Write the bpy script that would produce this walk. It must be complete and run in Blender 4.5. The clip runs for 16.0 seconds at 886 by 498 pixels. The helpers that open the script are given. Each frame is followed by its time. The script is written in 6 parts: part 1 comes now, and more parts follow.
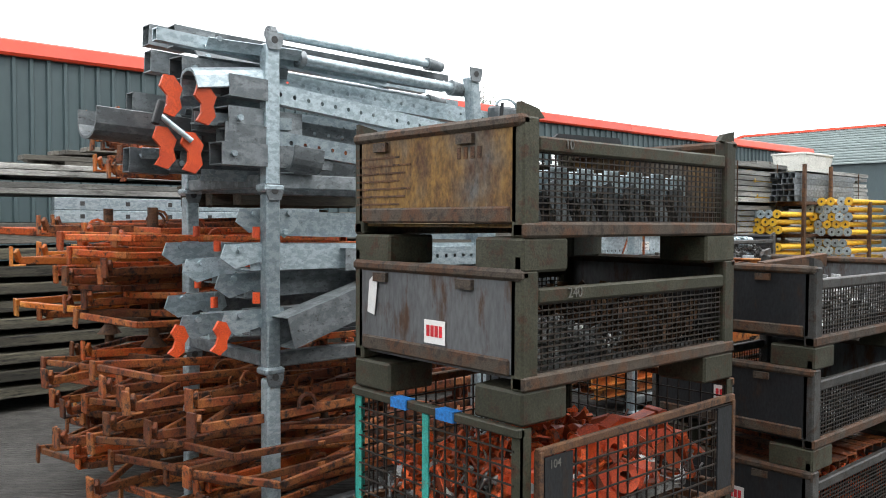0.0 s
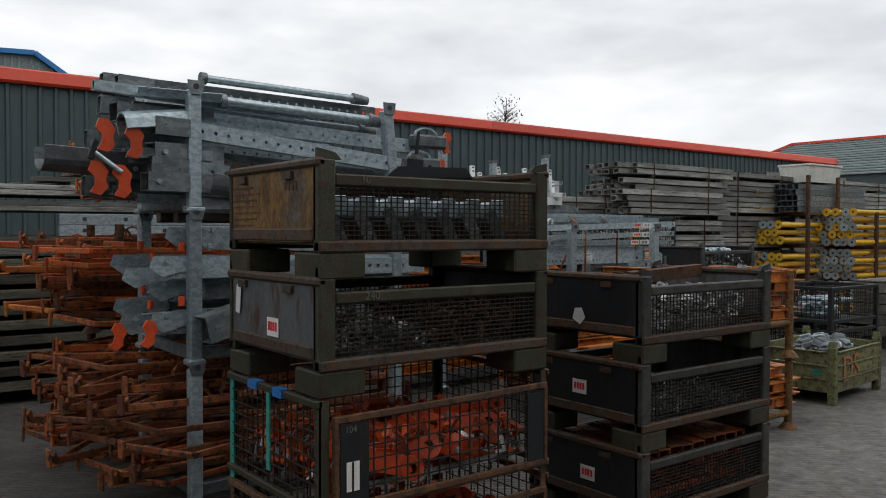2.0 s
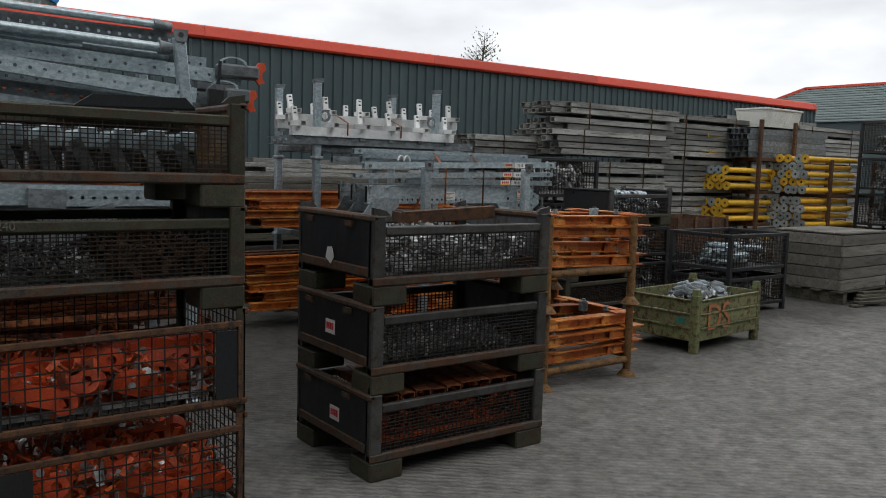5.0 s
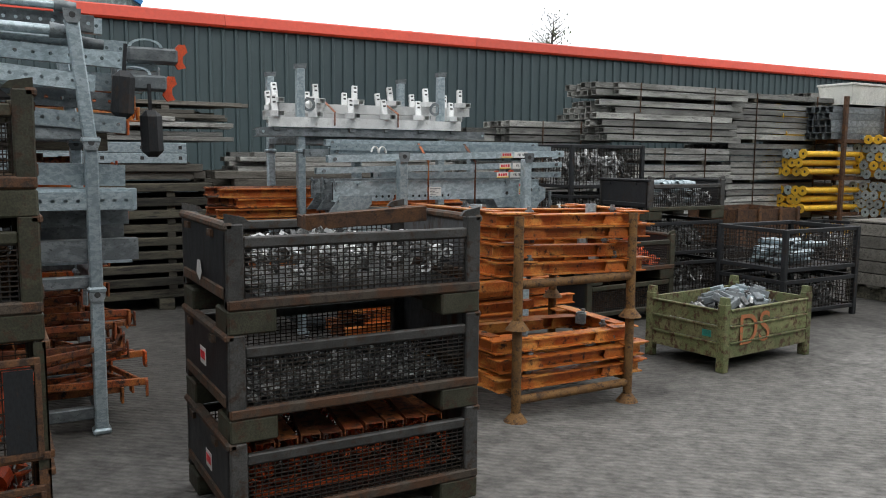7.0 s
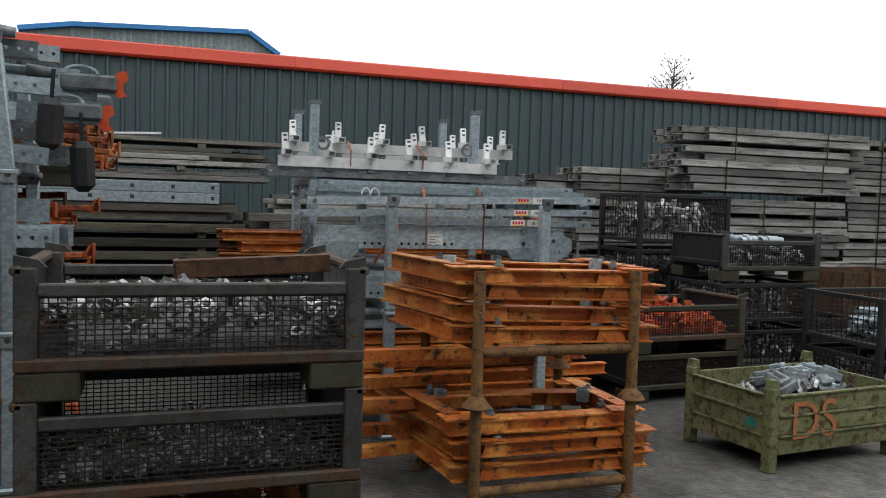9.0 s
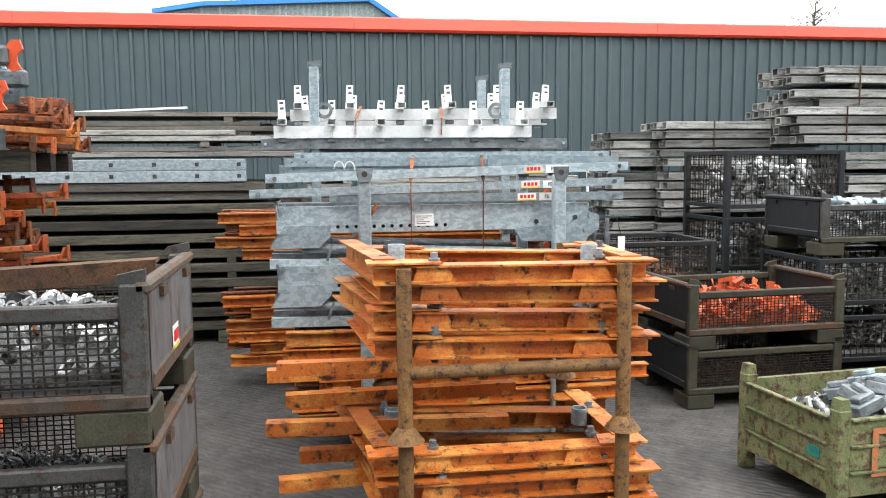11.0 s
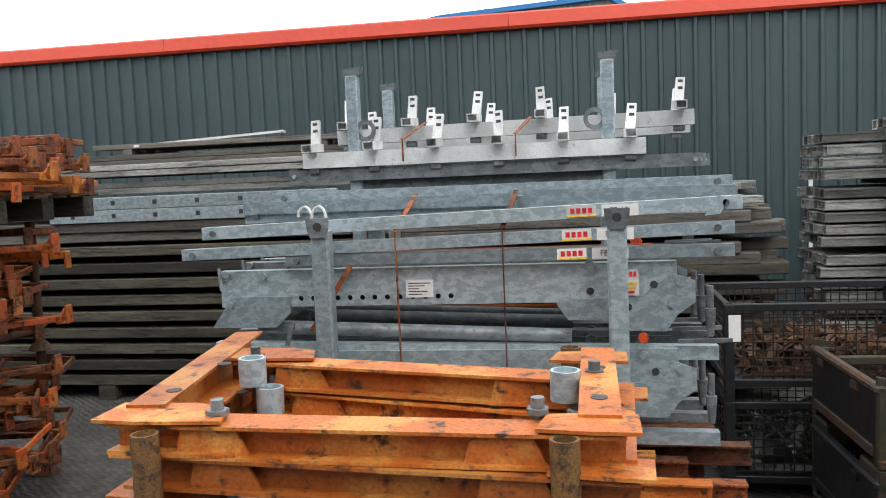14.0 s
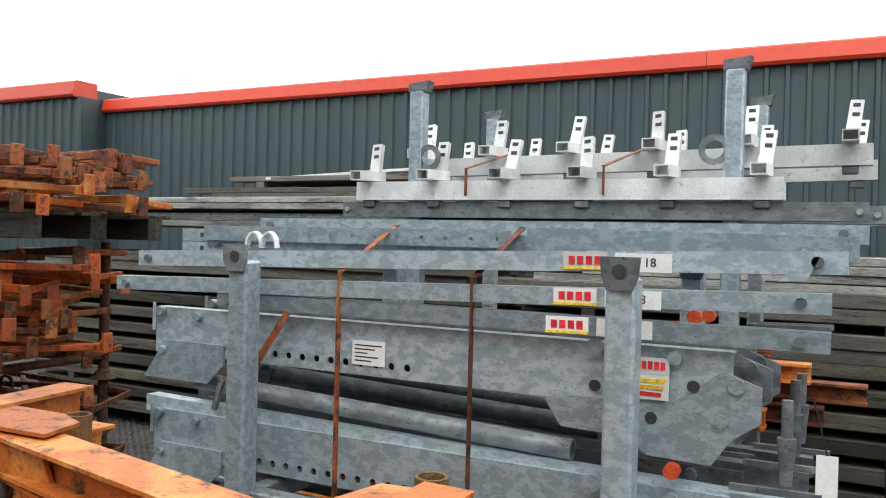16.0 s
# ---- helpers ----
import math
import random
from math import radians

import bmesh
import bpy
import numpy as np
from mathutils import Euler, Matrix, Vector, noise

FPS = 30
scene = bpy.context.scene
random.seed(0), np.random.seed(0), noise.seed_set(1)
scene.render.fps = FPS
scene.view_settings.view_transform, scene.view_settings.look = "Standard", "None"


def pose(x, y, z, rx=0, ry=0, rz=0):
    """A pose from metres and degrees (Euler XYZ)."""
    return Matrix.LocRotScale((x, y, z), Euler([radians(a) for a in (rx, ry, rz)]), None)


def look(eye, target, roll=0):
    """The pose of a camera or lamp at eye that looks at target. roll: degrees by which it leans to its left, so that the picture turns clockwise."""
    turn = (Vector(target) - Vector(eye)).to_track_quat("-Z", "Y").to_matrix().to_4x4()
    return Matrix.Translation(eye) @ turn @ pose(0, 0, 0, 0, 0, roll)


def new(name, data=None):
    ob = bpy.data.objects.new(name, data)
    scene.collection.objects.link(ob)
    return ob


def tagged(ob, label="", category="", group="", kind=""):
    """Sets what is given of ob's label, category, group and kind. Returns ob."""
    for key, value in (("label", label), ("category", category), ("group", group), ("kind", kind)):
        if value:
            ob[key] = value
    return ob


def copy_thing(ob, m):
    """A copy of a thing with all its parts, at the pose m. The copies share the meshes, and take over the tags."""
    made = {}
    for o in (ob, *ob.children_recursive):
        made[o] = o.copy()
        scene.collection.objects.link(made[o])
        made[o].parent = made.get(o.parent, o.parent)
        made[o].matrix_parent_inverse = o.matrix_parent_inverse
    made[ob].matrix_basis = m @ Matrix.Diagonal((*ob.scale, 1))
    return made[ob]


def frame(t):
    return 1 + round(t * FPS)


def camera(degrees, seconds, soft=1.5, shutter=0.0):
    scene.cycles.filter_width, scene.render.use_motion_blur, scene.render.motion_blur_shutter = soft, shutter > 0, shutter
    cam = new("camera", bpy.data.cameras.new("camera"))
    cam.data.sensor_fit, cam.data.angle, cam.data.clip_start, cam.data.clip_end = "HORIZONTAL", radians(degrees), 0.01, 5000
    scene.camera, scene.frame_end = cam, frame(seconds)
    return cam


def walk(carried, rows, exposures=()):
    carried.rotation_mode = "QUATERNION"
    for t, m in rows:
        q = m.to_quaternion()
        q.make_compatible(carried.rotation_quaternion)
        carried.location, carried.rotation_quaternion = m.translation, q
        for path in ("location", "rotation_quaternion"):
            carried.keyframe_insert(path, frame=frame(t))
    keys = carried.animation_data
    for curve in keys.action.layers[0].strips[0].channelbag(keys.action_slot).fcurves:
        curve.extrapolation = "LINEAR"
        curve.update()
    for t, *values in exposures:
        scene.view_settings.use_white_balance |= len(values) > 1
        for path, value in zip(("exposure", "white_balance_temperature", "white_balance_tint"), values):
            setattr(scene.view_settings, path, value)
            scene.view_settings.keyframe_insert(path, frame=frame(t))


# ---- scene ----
cam = camera(57.0, 16.0, 1.0)
METRES, EYE, TILT, LEAN, TURN = 10.1, 1.525, 0.0, 0.0, -41.5
ROWS = [
    (0.0, 0.0, 0.0, 0.0, 0.01, -1.92, -0.21),
    (0.5, 0.0186, -0.0196, -0.0012, -0.16, -1.51, -0.13),
    (1.0, 0.0375, -0.0375, 0.0038, 1.66, -1.92, 0.65),
    (1.5, 0.0678, -0.0485, 0.0017, 5.07, -1.87, -0.86),
    (2.0, 0.0868, -0.0626, 0.0037, 3.92, -1.29, -0.11),
    (2.5, 0.1013, -0.0813, 0.0035, 3.47, -3.86, -1.95),
    (3.0, 0.1251, -0.0889, 0.0059, 6.5, -3.84, 0.45),
    (3.5, 0.1541, -0.0898, 0.0067, 4.97, -3.9, 0.17),
    (4.0, 0.171, -0.0725, 0.0025, 3.43, -3.1, 0.08),
    (4.5, 0.1935, -0.0535, 0.0041, 2.42, -4.8, -0.08),
    (5.0, 0.226, -0.0392, 0.0053, 5.37, -5.71, -1.64),
    (7.5, 0.327, 0.0798, 0.0084, 16.69, -5.96, 0.62),
    (8.0, 0.3513, 0.1015, 0.0067, 21.45, -3.49, 1.36),
    (8.5, 0.3731, 0.1254, 0.0092, 21.44, -4.12, 1.05),
    (9.0, 0.3819, 0.1575, 0.0058, 22.36, -3.24, -1.7),
    (11.5, 0.4307, 0.3127, 0.0134, 36.05, -6.2, 0.28),
    (12.0, 0.4282, 0.3428, 0.0144, 40.12, -3.46, -0.37),
    (12.5, 0.4278, 0.3766, 0.0189, 43.75, -3.2, 1.36),
    (13.0, 0.4336, 0.4104, 0.0215, 46.13, -4.28, -0.85),
    (13.5, 0.429, 0.4453, 0.0209, 47.8, -4.92, -0.99),
    (14.0, 0.4204, 0.4794, 0.0244, 51.16, -5.14, 2.46),
    (14.5, 0.4154, 0.518, 0.0219, 54.97, -5.21, -0.73),
    (15.0, 0.4058, 0.5502, 0.0184, 57.09, -6.03, 0.9),
    (15.5, 0.3908, 0.5762, 0.0197, 60.53, -4.75, 0.22),
    (16.0, 0.3883, 0.6056, 0.0126, 68.85, -0.47, -1.49),
]
EXPOSURES = [(0.0, 0.55), (0.5, -0.22), (1.0, -0.7), (1.5, -1.08), (3.0, -1.0), (4.0, -0.8), (4.5, -1.0), (5.2, -0.9), (7.3, -0.28), (8.5, -0.38), (8.8, -0.57), (9.2, -0.57), (11.3, 0.95), (11.6, 0.85), (12.0, 0.38), (12.5, 0.28), (13.0, 0.0), (13.5, 0.0), (15.5, 0.3), (16.0, 0.18)]
walk(cam, [(t, pose(0, 0, EYE, TILT, LEAN, TURN) @ pose(METRES * x, METRES * y, METRES * z, 90 + pitch, roll, yaw)) for t, x, y, z, yaw, pitch, roll in ROWS],
     exposures=EXPOSURES)


# ---- world and sun ----
SUN_EL, SUN_AZ = radians(52), radians(150)
world = bpy.data.worlds.new("overcast_sky")
scene.world = world
world.use_nodes = True
wn, wl = world.node_tree.nodes, world.node_tree.links
wn.clear()
w_out, w_bg = wn.new("ShaderNodeOutputWorld"), wn.new("ShaderNodeBackground")
sky = wn.new("ShaderNodeTexSky")
sky.sky_type, sky.sun_disc = "NISHITA", False
sky.sun_elevation, sky.sun_rotation = SUN_EL, SUN_AZ
sky.air_density, sky.dust_density = 1.0, 2.0
w_tc, w_map = wn.new("ShaderNodeTexCoord"), wn.new("ShaderNodeMapping")
w_map.inputs["Scale"].default_value = (1.6, 1.6, 5.0)
w_noise = wn.new("ShaderNodeTexNoise")
w_noise.inputs["Scale"].default_value, w_noise.inputs["Detail"].default_value = 1.7, 6.0
w_ramp = wn.new("ShaderNodeValToRGB")
w_ramp.color_ramp.elements[0].position, w_ramp.color_ramp.elements[0].color = 0.30, (0.72, 0.72, 0.72, 1)
w_ramp.color_ramp.elements[1].position, w_ramp.color_ramp.elements[1].color = 0.52, (1, 1, 1, 1)
w_cloud = wn.new("ShaderNodeTexNoise")
w_cloud.inputs["Scale"].default_value, w_cloud.inputs["Detail"].default_value = 3.0, 5.0
w_cramp = wn.new("ShaderNodeValToRGB")
w_cramp.color_ramp.elements[0].position, w_cramp.color_ramp.elements[0].color = 0.3, (19.0, 19.6, 20.6, 1)
w_cramp.color_ramp.elements[1].position, w_cramp.color_ramp.elements[1].color = 0.65, (24.5, 24.8, 25.2, 1)
w_mix = wn.new("ShaderNodeMix")
w_mix.data_type = "RGBA"
wl.new(w_tc.outputs["Generated"], w_map.inputs["Vector"])
wl.new(w_map.outputs[0], w_noise.inputs["Vector"])
wl.new(w_map.outputs[0], w_cloud.inputs["Vector"])
wl.new(w_noise.outputs["Fac"], w_ramp.inputs[0])
wl.new(w_cloud.outputs["Fac"], w_cramp.inputs[0])
wl.new(w_ramp.outputs[0], w_mix.inputs[0])
wl.new(sky.outputs[0], w_mix.inputs[6])
wl.new(w_cramp.outputs[0], w_mix.inputs[7])
wl.new(w_mix.outputs[2], w_bg.inputs[0])
wl.new(w_bg.outputs[0], w_out.inputs[0])
w_bg.inputs[1].default_value = 0.09

sun_data = bpy.data.lights.new("sun", "SUN")
sun_data.energy, sun_data.angle, sun_data.color = 0.8, radians(14), (1.0, 0.96, 0.9)
sun = new("sun", sun_data)
sun_dir = Vector((math.sin(SUN_AZ) * math.cos(SUN_EL), math.cos(SUN_AZ) * math.cos(SUN_EL), math.sin(SUN_EL)))
sun.matrix_world = look(sun_dir * 40, (0, 0, 0))


# ---- materials ----
def worn(name, base, patch, dirt_and_shade, rough=0.6, metal=0.0, patch_at=0.55, dirt_at=0.62, scale=5.0, bump=0.15, stretch=(1, 1, 1), island=0.0, soft=0.06, vary=0.22, grit=0.4):
    """Paint or metal with patches of a second colour, streaks of a third, fine grain and relief."""
    m = bpy.data.materials.new(name)
    m.use_nodes = True
    n, l = m.node_tree.nodes, m.node_tree.links
    b = n["Principled BSDF"]
    tc, info, mp = n.new("ShaderNodeTexCoord"), n.new("ShaderNodeObjectInfo"), n.new("ShaderNodeMapping")
    mp.inputs["Scale"].default_value = stretch
    off = n.new("ShaderNodeVectorMath")
    off.operation = "MULTIPLY_ADD"
    comb = n.new("ShaderNodeCombineXYZ")
    for i in range(3):
        l.new(info.outputs["Random"], comb.inputs[i])
    off.inputs[1].default_value = (37, 53, 71)
    l.new(comb.outputs[0], off.inputs[0])
    l.new(tc.outputs["Object"], off.inputs[2])
    l.new(off.outputs[0], mp.inputs["Vector"])

    def noisy(s, detail, rough_n=0.6):
        t = n.new("ShaderNodeTexNoise")
        t.inputs["Scale"].default_value, t.inputs["Detail"].default_value, t.inputs["Roughness"].default_value = s, detail, rough_n
        l.new(mp.outputs[0], t.inputs["Vector"])
        return t

    def ramp(src, lo, hi):
        r = n.new("ShaderNodeMapRange")
        r.inputs[1].default_value, r.inputs[2].default_value = lo, hi
        l.new(src, r.inputs[0])
        return r.outputs[0]

    def mixed(f, a, c):
        x = n.new("ShaderNodeMix")
        x.data_type = "RGBA"
        if isinstance(f, float):
            x.inputs[0].default_value = f
        else:
            l.new(f, x.inputs[0])
        for k, v in ((6, a), (7, c)):
            if isinstance(v, tuple):
                x.inputs[k].default_value = (*v, 1)
            else:
                l.new(v, x.inputs[k])
        return x.outputs[2]

    big, mid, fine = noisy(scale, 5), noisy(scale * 3.3, 6, 0.7), noisy(scale * 22, 3)
    fb = ramp(big.outputs["Fac"], patch_at - soft, patch_at + soft)
    fm = ramp(mid.outputs["Fac"], dirt_at - soft, dirt_at + soft)
    col = mixed(fm, mixed(fb, base, patch), dirt_and_shade)
    hsv = n.new("ShaderNodeHueSaturation")
    l.new(col, hsv.inputs["Color"])
    val = n.new("ShaderNodeMapRange")
    val.inputs[3].default_value, val.inputs[4].default_value = 1 - vary, 1 + vary
    if island:
        geo = n.new("ShaderNodeNewGeometry")
        val.inputs[3].default_value, val.inputs[4].default_value = 1 - island, 1 + island
        l.new(geo.outputs["Random Per Island"], val.inputs[0])
    else:
        l.new(info.outputs["Random"], val.inputs[0])
    grain = n.new("ShaderNodeMath")
    grain.operation = "MULTIPLY"
    gr = n.new("ShaderNodeMapRange")
    gr.inputs[1].default_value, gr.inputs[2].default_value = 0.3, 0.7
    gr.inputs[3].default_value, gr.inputs[4].default_value = 1 - grit, 1 + grit
    l.new(fine.outputs["Fac"], gr.inputs[0])
    l.new(val.outputs[0], grain.inputs[0])
    l.new(gr.outputs[0], grain.inputs[1])
    l.new(grain.outputs[0], hsv.inputs["Value"])
    l.new(hsv.outputs[0], b.inputs["Base Color"])
    rr = n.new("ShaderNodeMapRange")
    rr.inputs[3].default_value, rr.inputs[4].default_value = max(0.05, rough - 0.15), min(1, rough + 0.2)
    l.new(mid.outputs["Fac"], rr.inputs[0])
    l.new(rr.outputs[0], b.inputs["Roughness"])
    b.inputs["Metallic"].default_value = metal
    bp = n.new("ShaderNodeBump")
    bp.inputs["Strength"].default_value, bp.inputs["Distance"].default_value = bump, 0.006
    hsum = n.new("ShaderNodeMath")
    l.new(mid.outputs["Fac"], hsum.inputs[0])
    l.new(fine.outputs["Fac"], hsum.inputs[1])
    l.new(hsum.outputs[0], bp.inputs["Height"])
    l.new(bp.outputs[0], b.inputs["Normal"])
    return m


GALV = worn("galvanised_steel", (0.30, 0.37, 0.40), (0.43, 0.505, 0.535), (0.20, 0.24, 0.26), 0.34, 0.45, 0.5, 0.62, 45, 0.08, (0.6, 1, 1), soft=0.05, grit=0.2, vary=0.3)
GALV_DULL_SHADE = worn("weathered_and_shaded_galvanised_steel", (0.14, 0.158, 0.167), (0.22, 0.243, 0.253), (0.05, 0.05, 0.048), 0.48, 0.4, 0.52, 0.63, 22, 0.1, (0.6, 1, 1), grit=0.25, vary=0.35)
GALV_ISL = worn("loose_zinc_fittings", (0.20, 0.208, 0.208), (0.42, 0.43, 0.425), (0.05, 0.04, 0.03), 0.42, 0.5, 0.5, 0.58, 9, 0.1, island=0.8)
WHITE_ALU = worn("pale_aluminium", (0.614, 0.624, 0.614), (0.733, 0.743, 0.733), (0.337, 0.327, 0.297), 0.45, 0.25, 0.5, 0.66, 6, 0.06, grit=0.12)
ORANGE = worn("chipped_orange_paint", (0.45, 0.118, 0.016), (0.58, 0.24, 0.05), (0.05, 0.022, 0.013), 0.46, 0.0, 0.54, 0.595, 5, 0.25, soft=0.05, grit=0.25, vary=0.3)
ORANGE_RUST = worn("rusty_orange_paint", (0.20, 0.045, 0.010), (0.27, 0.088, 0.020), (0.028, 0.013, 0.009), 0.68, 0.0, 0.52, 0.55, 7, 0.3, vary=0.55)
ORANGE_ISL = worn("loose_orange_parts", (0.50, 0.075, 0.014), (0.40, 0.08, 0.02), (0.06, 0.03, 0.02), 0.45, 0.0, 0.55, 0.6, 9, 0.2, island=0.75)
ORANGE_RED = worn("bright_orange_red_paint", (0.44, 0.075, 0.011), (0.36, 0.11, 0.022), (0.06, 0.022, 0.012), 0.55, 0.0, 0.54, 0.58, 7, 0.2, vary=0.4)
RED_CLAW = worn("red_orange_paint", (0.56, 0.07, 0.016), (0.46, 0.05, 0.014), (0.10, 0.03, 0.02), 0.45, 0.0, 0.6, 0.68, 10, 0.1)
RUST = worn("rusty_brown_steel", (0.083, 0.040, 0.020), (0.121, 0.055, 0.022), (0.036, 0.022, 0.015), 0.8, 0.1, 0.5, 0.56, 8, 0.35)
OCHRE = worn("ochre_rusted_panel", (0.10, 0.095, 0.085), (0.21, 0.112, 0.024), (0.07, 0.03, 0.013), 0.7, 0.1, 0.46, 0.55, 3.4, 0.25, (1, 1, 0.6), soft=0.09)
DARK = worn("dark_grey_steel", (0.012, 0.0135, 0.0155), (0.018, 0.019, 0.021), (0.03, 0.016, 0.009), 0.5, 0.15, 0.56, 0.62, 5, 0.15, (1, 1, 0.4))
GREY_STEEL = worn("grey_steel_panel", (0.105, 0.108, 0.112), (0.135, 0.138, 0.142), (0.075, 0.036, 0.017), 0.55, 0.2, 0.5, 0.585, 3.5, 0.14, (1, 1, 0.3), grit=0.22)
RAIL_STEEL = worn("worn_grey_rail", (0.042, 0.042, 0.040), (0.062, 0.061, 0.058), (0.04, 0.022, 0.012), 0.55, 0.2, 0.5, 0.58, 7, 0.2)
EDGE_RUST = worn("rust_edged_steel", (0.062, 0.047, 0.034), (0.075, 0.034, 0.015), (0.03, 0.022, 0.016), 0.7, 0.15, 0.5, 0.57, 9, 0.3)
OLIVE = worn("dull_olive_steel", (0.032, 0.032, 0.018), (0.045, 0.044, 0.027), (0.045, 0.022, 0.010), 0.62, 0.15, 0.52, 0.58, 6, 0.2)
WIRE = worn("dark_mesh_wire", (0.014, 0.011, 0.009), (0.024, 0.016, 0.010), (0.008, 0.006, 0.005), 0.7, 0.2, 0.5, 0.6, 12, 0.05)
POST_RUST = worn("ochre_brown_rusted_tube", (0.15, 0.075, 0.024), (0.20, 0.10, 0.028), (0.05, 0.026, 0.014), 0.75, 0.05, 0.5, 0.57, 9, 0.3)
TEAL = worn("teal_paint", (0.02, 0.24, 0.19), (0.03, 0.30, 0.25), (0.12, 0.09, 0.05), 0.6, 0, 0.5, 0.62, 9, 0.15)
BLUE = worn("blue_tape", (0.02, 0.17, 0.48), (0.03, 0.2, 0.5), (0.05, 0.1, 0.2), 0.5)
GREEN = worn("flaking_green_paint", (0.135, 0.155, 0.062), (0.19, 0.185, 0.085), (0.075, 0.036, 0.018), 0.7, 0, 0.52, 0.55, 6, 0.25)
TIMBER = worn("grey_weathered_timber", (0.110, 0.102, 0.085), (0.149, 0.138, 0.118), (0.055, 0.051, 0.041), 0.85, 0, 0.5, 0.58, 4, 0.3, (0.3, 3, 3), vary=0.4)
TIMBER_DARK = worn("damp_dark_timber", (0.040, 0.037, 0.027), (0.075, 0.069, 0.048), (0.012, 0.011, 0.010), 0.85, 0, 0.5, 0.58, 4, 0.3, (0.3, 3, 3), vary=0.5)
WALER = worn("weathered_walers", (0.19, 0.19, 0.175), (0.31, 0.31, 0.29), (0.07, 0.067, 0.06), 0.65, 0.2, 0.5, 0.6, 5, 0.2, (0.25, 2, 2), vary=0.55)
YELLOW = worn("yellow_paint", (0.72, 0.42, 0.025), (0.62, 0.36, 0.03), (0.28, 0.18, 0.06), 0.55, 0, 0.55, 0.66, 7, 0.1)
CLAD = worn("slate_green_cladding", (0.046, 0.071, 0.078), (0.053, 0.081, 0.086), (0.038, 0.057, 0.064), 0.5, 0.0, 0.5, 0.68, 0.6, 0.03, (1, 1, 0.3), grit=0.08)
FASCIA = worn("red_fascia_sheet", (0.62, 0.055, 0.02), (0.58, 0.05, 0.02), (0.45, 0.05, 0.03), 0.42, 0, 0.5, 0.72, 0.8, 0.02, grit=0.08)
BLUE_TRIM = worn("blue_roof_trim", (0.02, 0.20, 0.50), (0.02, 0.18, 0.45), (0.02, 0.15, 0.38), 0.5)
ROOF = worn("grey_green_roof_sheet", (0.20, 0.245, 0.24), (0.23, 0.275, 0.27), (0.16, 0.2, 0.2), 0.6, 0, 0.5, 0.66, 0.7, 0.05)
LABEL = worn("white_label", (0.702, 0.693, 0.666), (0.666, 0.657, 0.630), (0.495, 0.468, 0.414), 0.5, 0, 0.5, 0.75, 8, 0.02, grit=0.08)
PRINT_RED = worn("red_print", (0.62, 0.02, 0.03), (0.6, 0.02, 0.03), (0.5, 0.05, 0.05), 0.5)
PRINT_YEL = worn("yellow_print", (0.8, 0.55, 0.04), (0.78, 0.5, 0.04), (0.6, 0.4, 0.08), 0.5)
PRINT_BLACK = worn("black_print", (0.03, 0.03, 0.03), (0.04, 0.04, 0.04), (0.05, 0.05, 0.05), 0.6)
CHALK = worn("faded_chalk", (0.16, 0.155, 0.14), (0.12, 0.115, 0.10), (0.07, 0.065, 0.06), 0.9)
PAINT_ORANGE = worn("sprayed_orange", (0.50, 0.16, 0.06), (0.42, 0.16, 0.07), (0.24, 0.2, 0.08), 0.8, 0, 0.5, 0.58, 12)
PLASTIC = worn("milky_plastic", (0.66, 0.66, 0.62), (0.72, 0.72, 0.68), (0.5, 0.5, 0.46), 0.45)
BARK = worn("bark", (0.07, 0.055, 0.045), (0.1, 0.08, 0.06), (0.05, 0.04, 0.035), 0.9)
LEAF = worn("leaves", (0.07, 0.09, 0.04), (0.09, 0.10, 0.05), (0.06, 0.07, 0.03), 0.7, island=0.5)
CONCRETE = worn("yard_concrete", (0.118, 0.113, 0.103), (0.16, 0.154, 0.142), (0.072, 0.069, 0.063), 0.82, 0, 0.5, 0.64, 0.55, 0.3, soft=0.12)


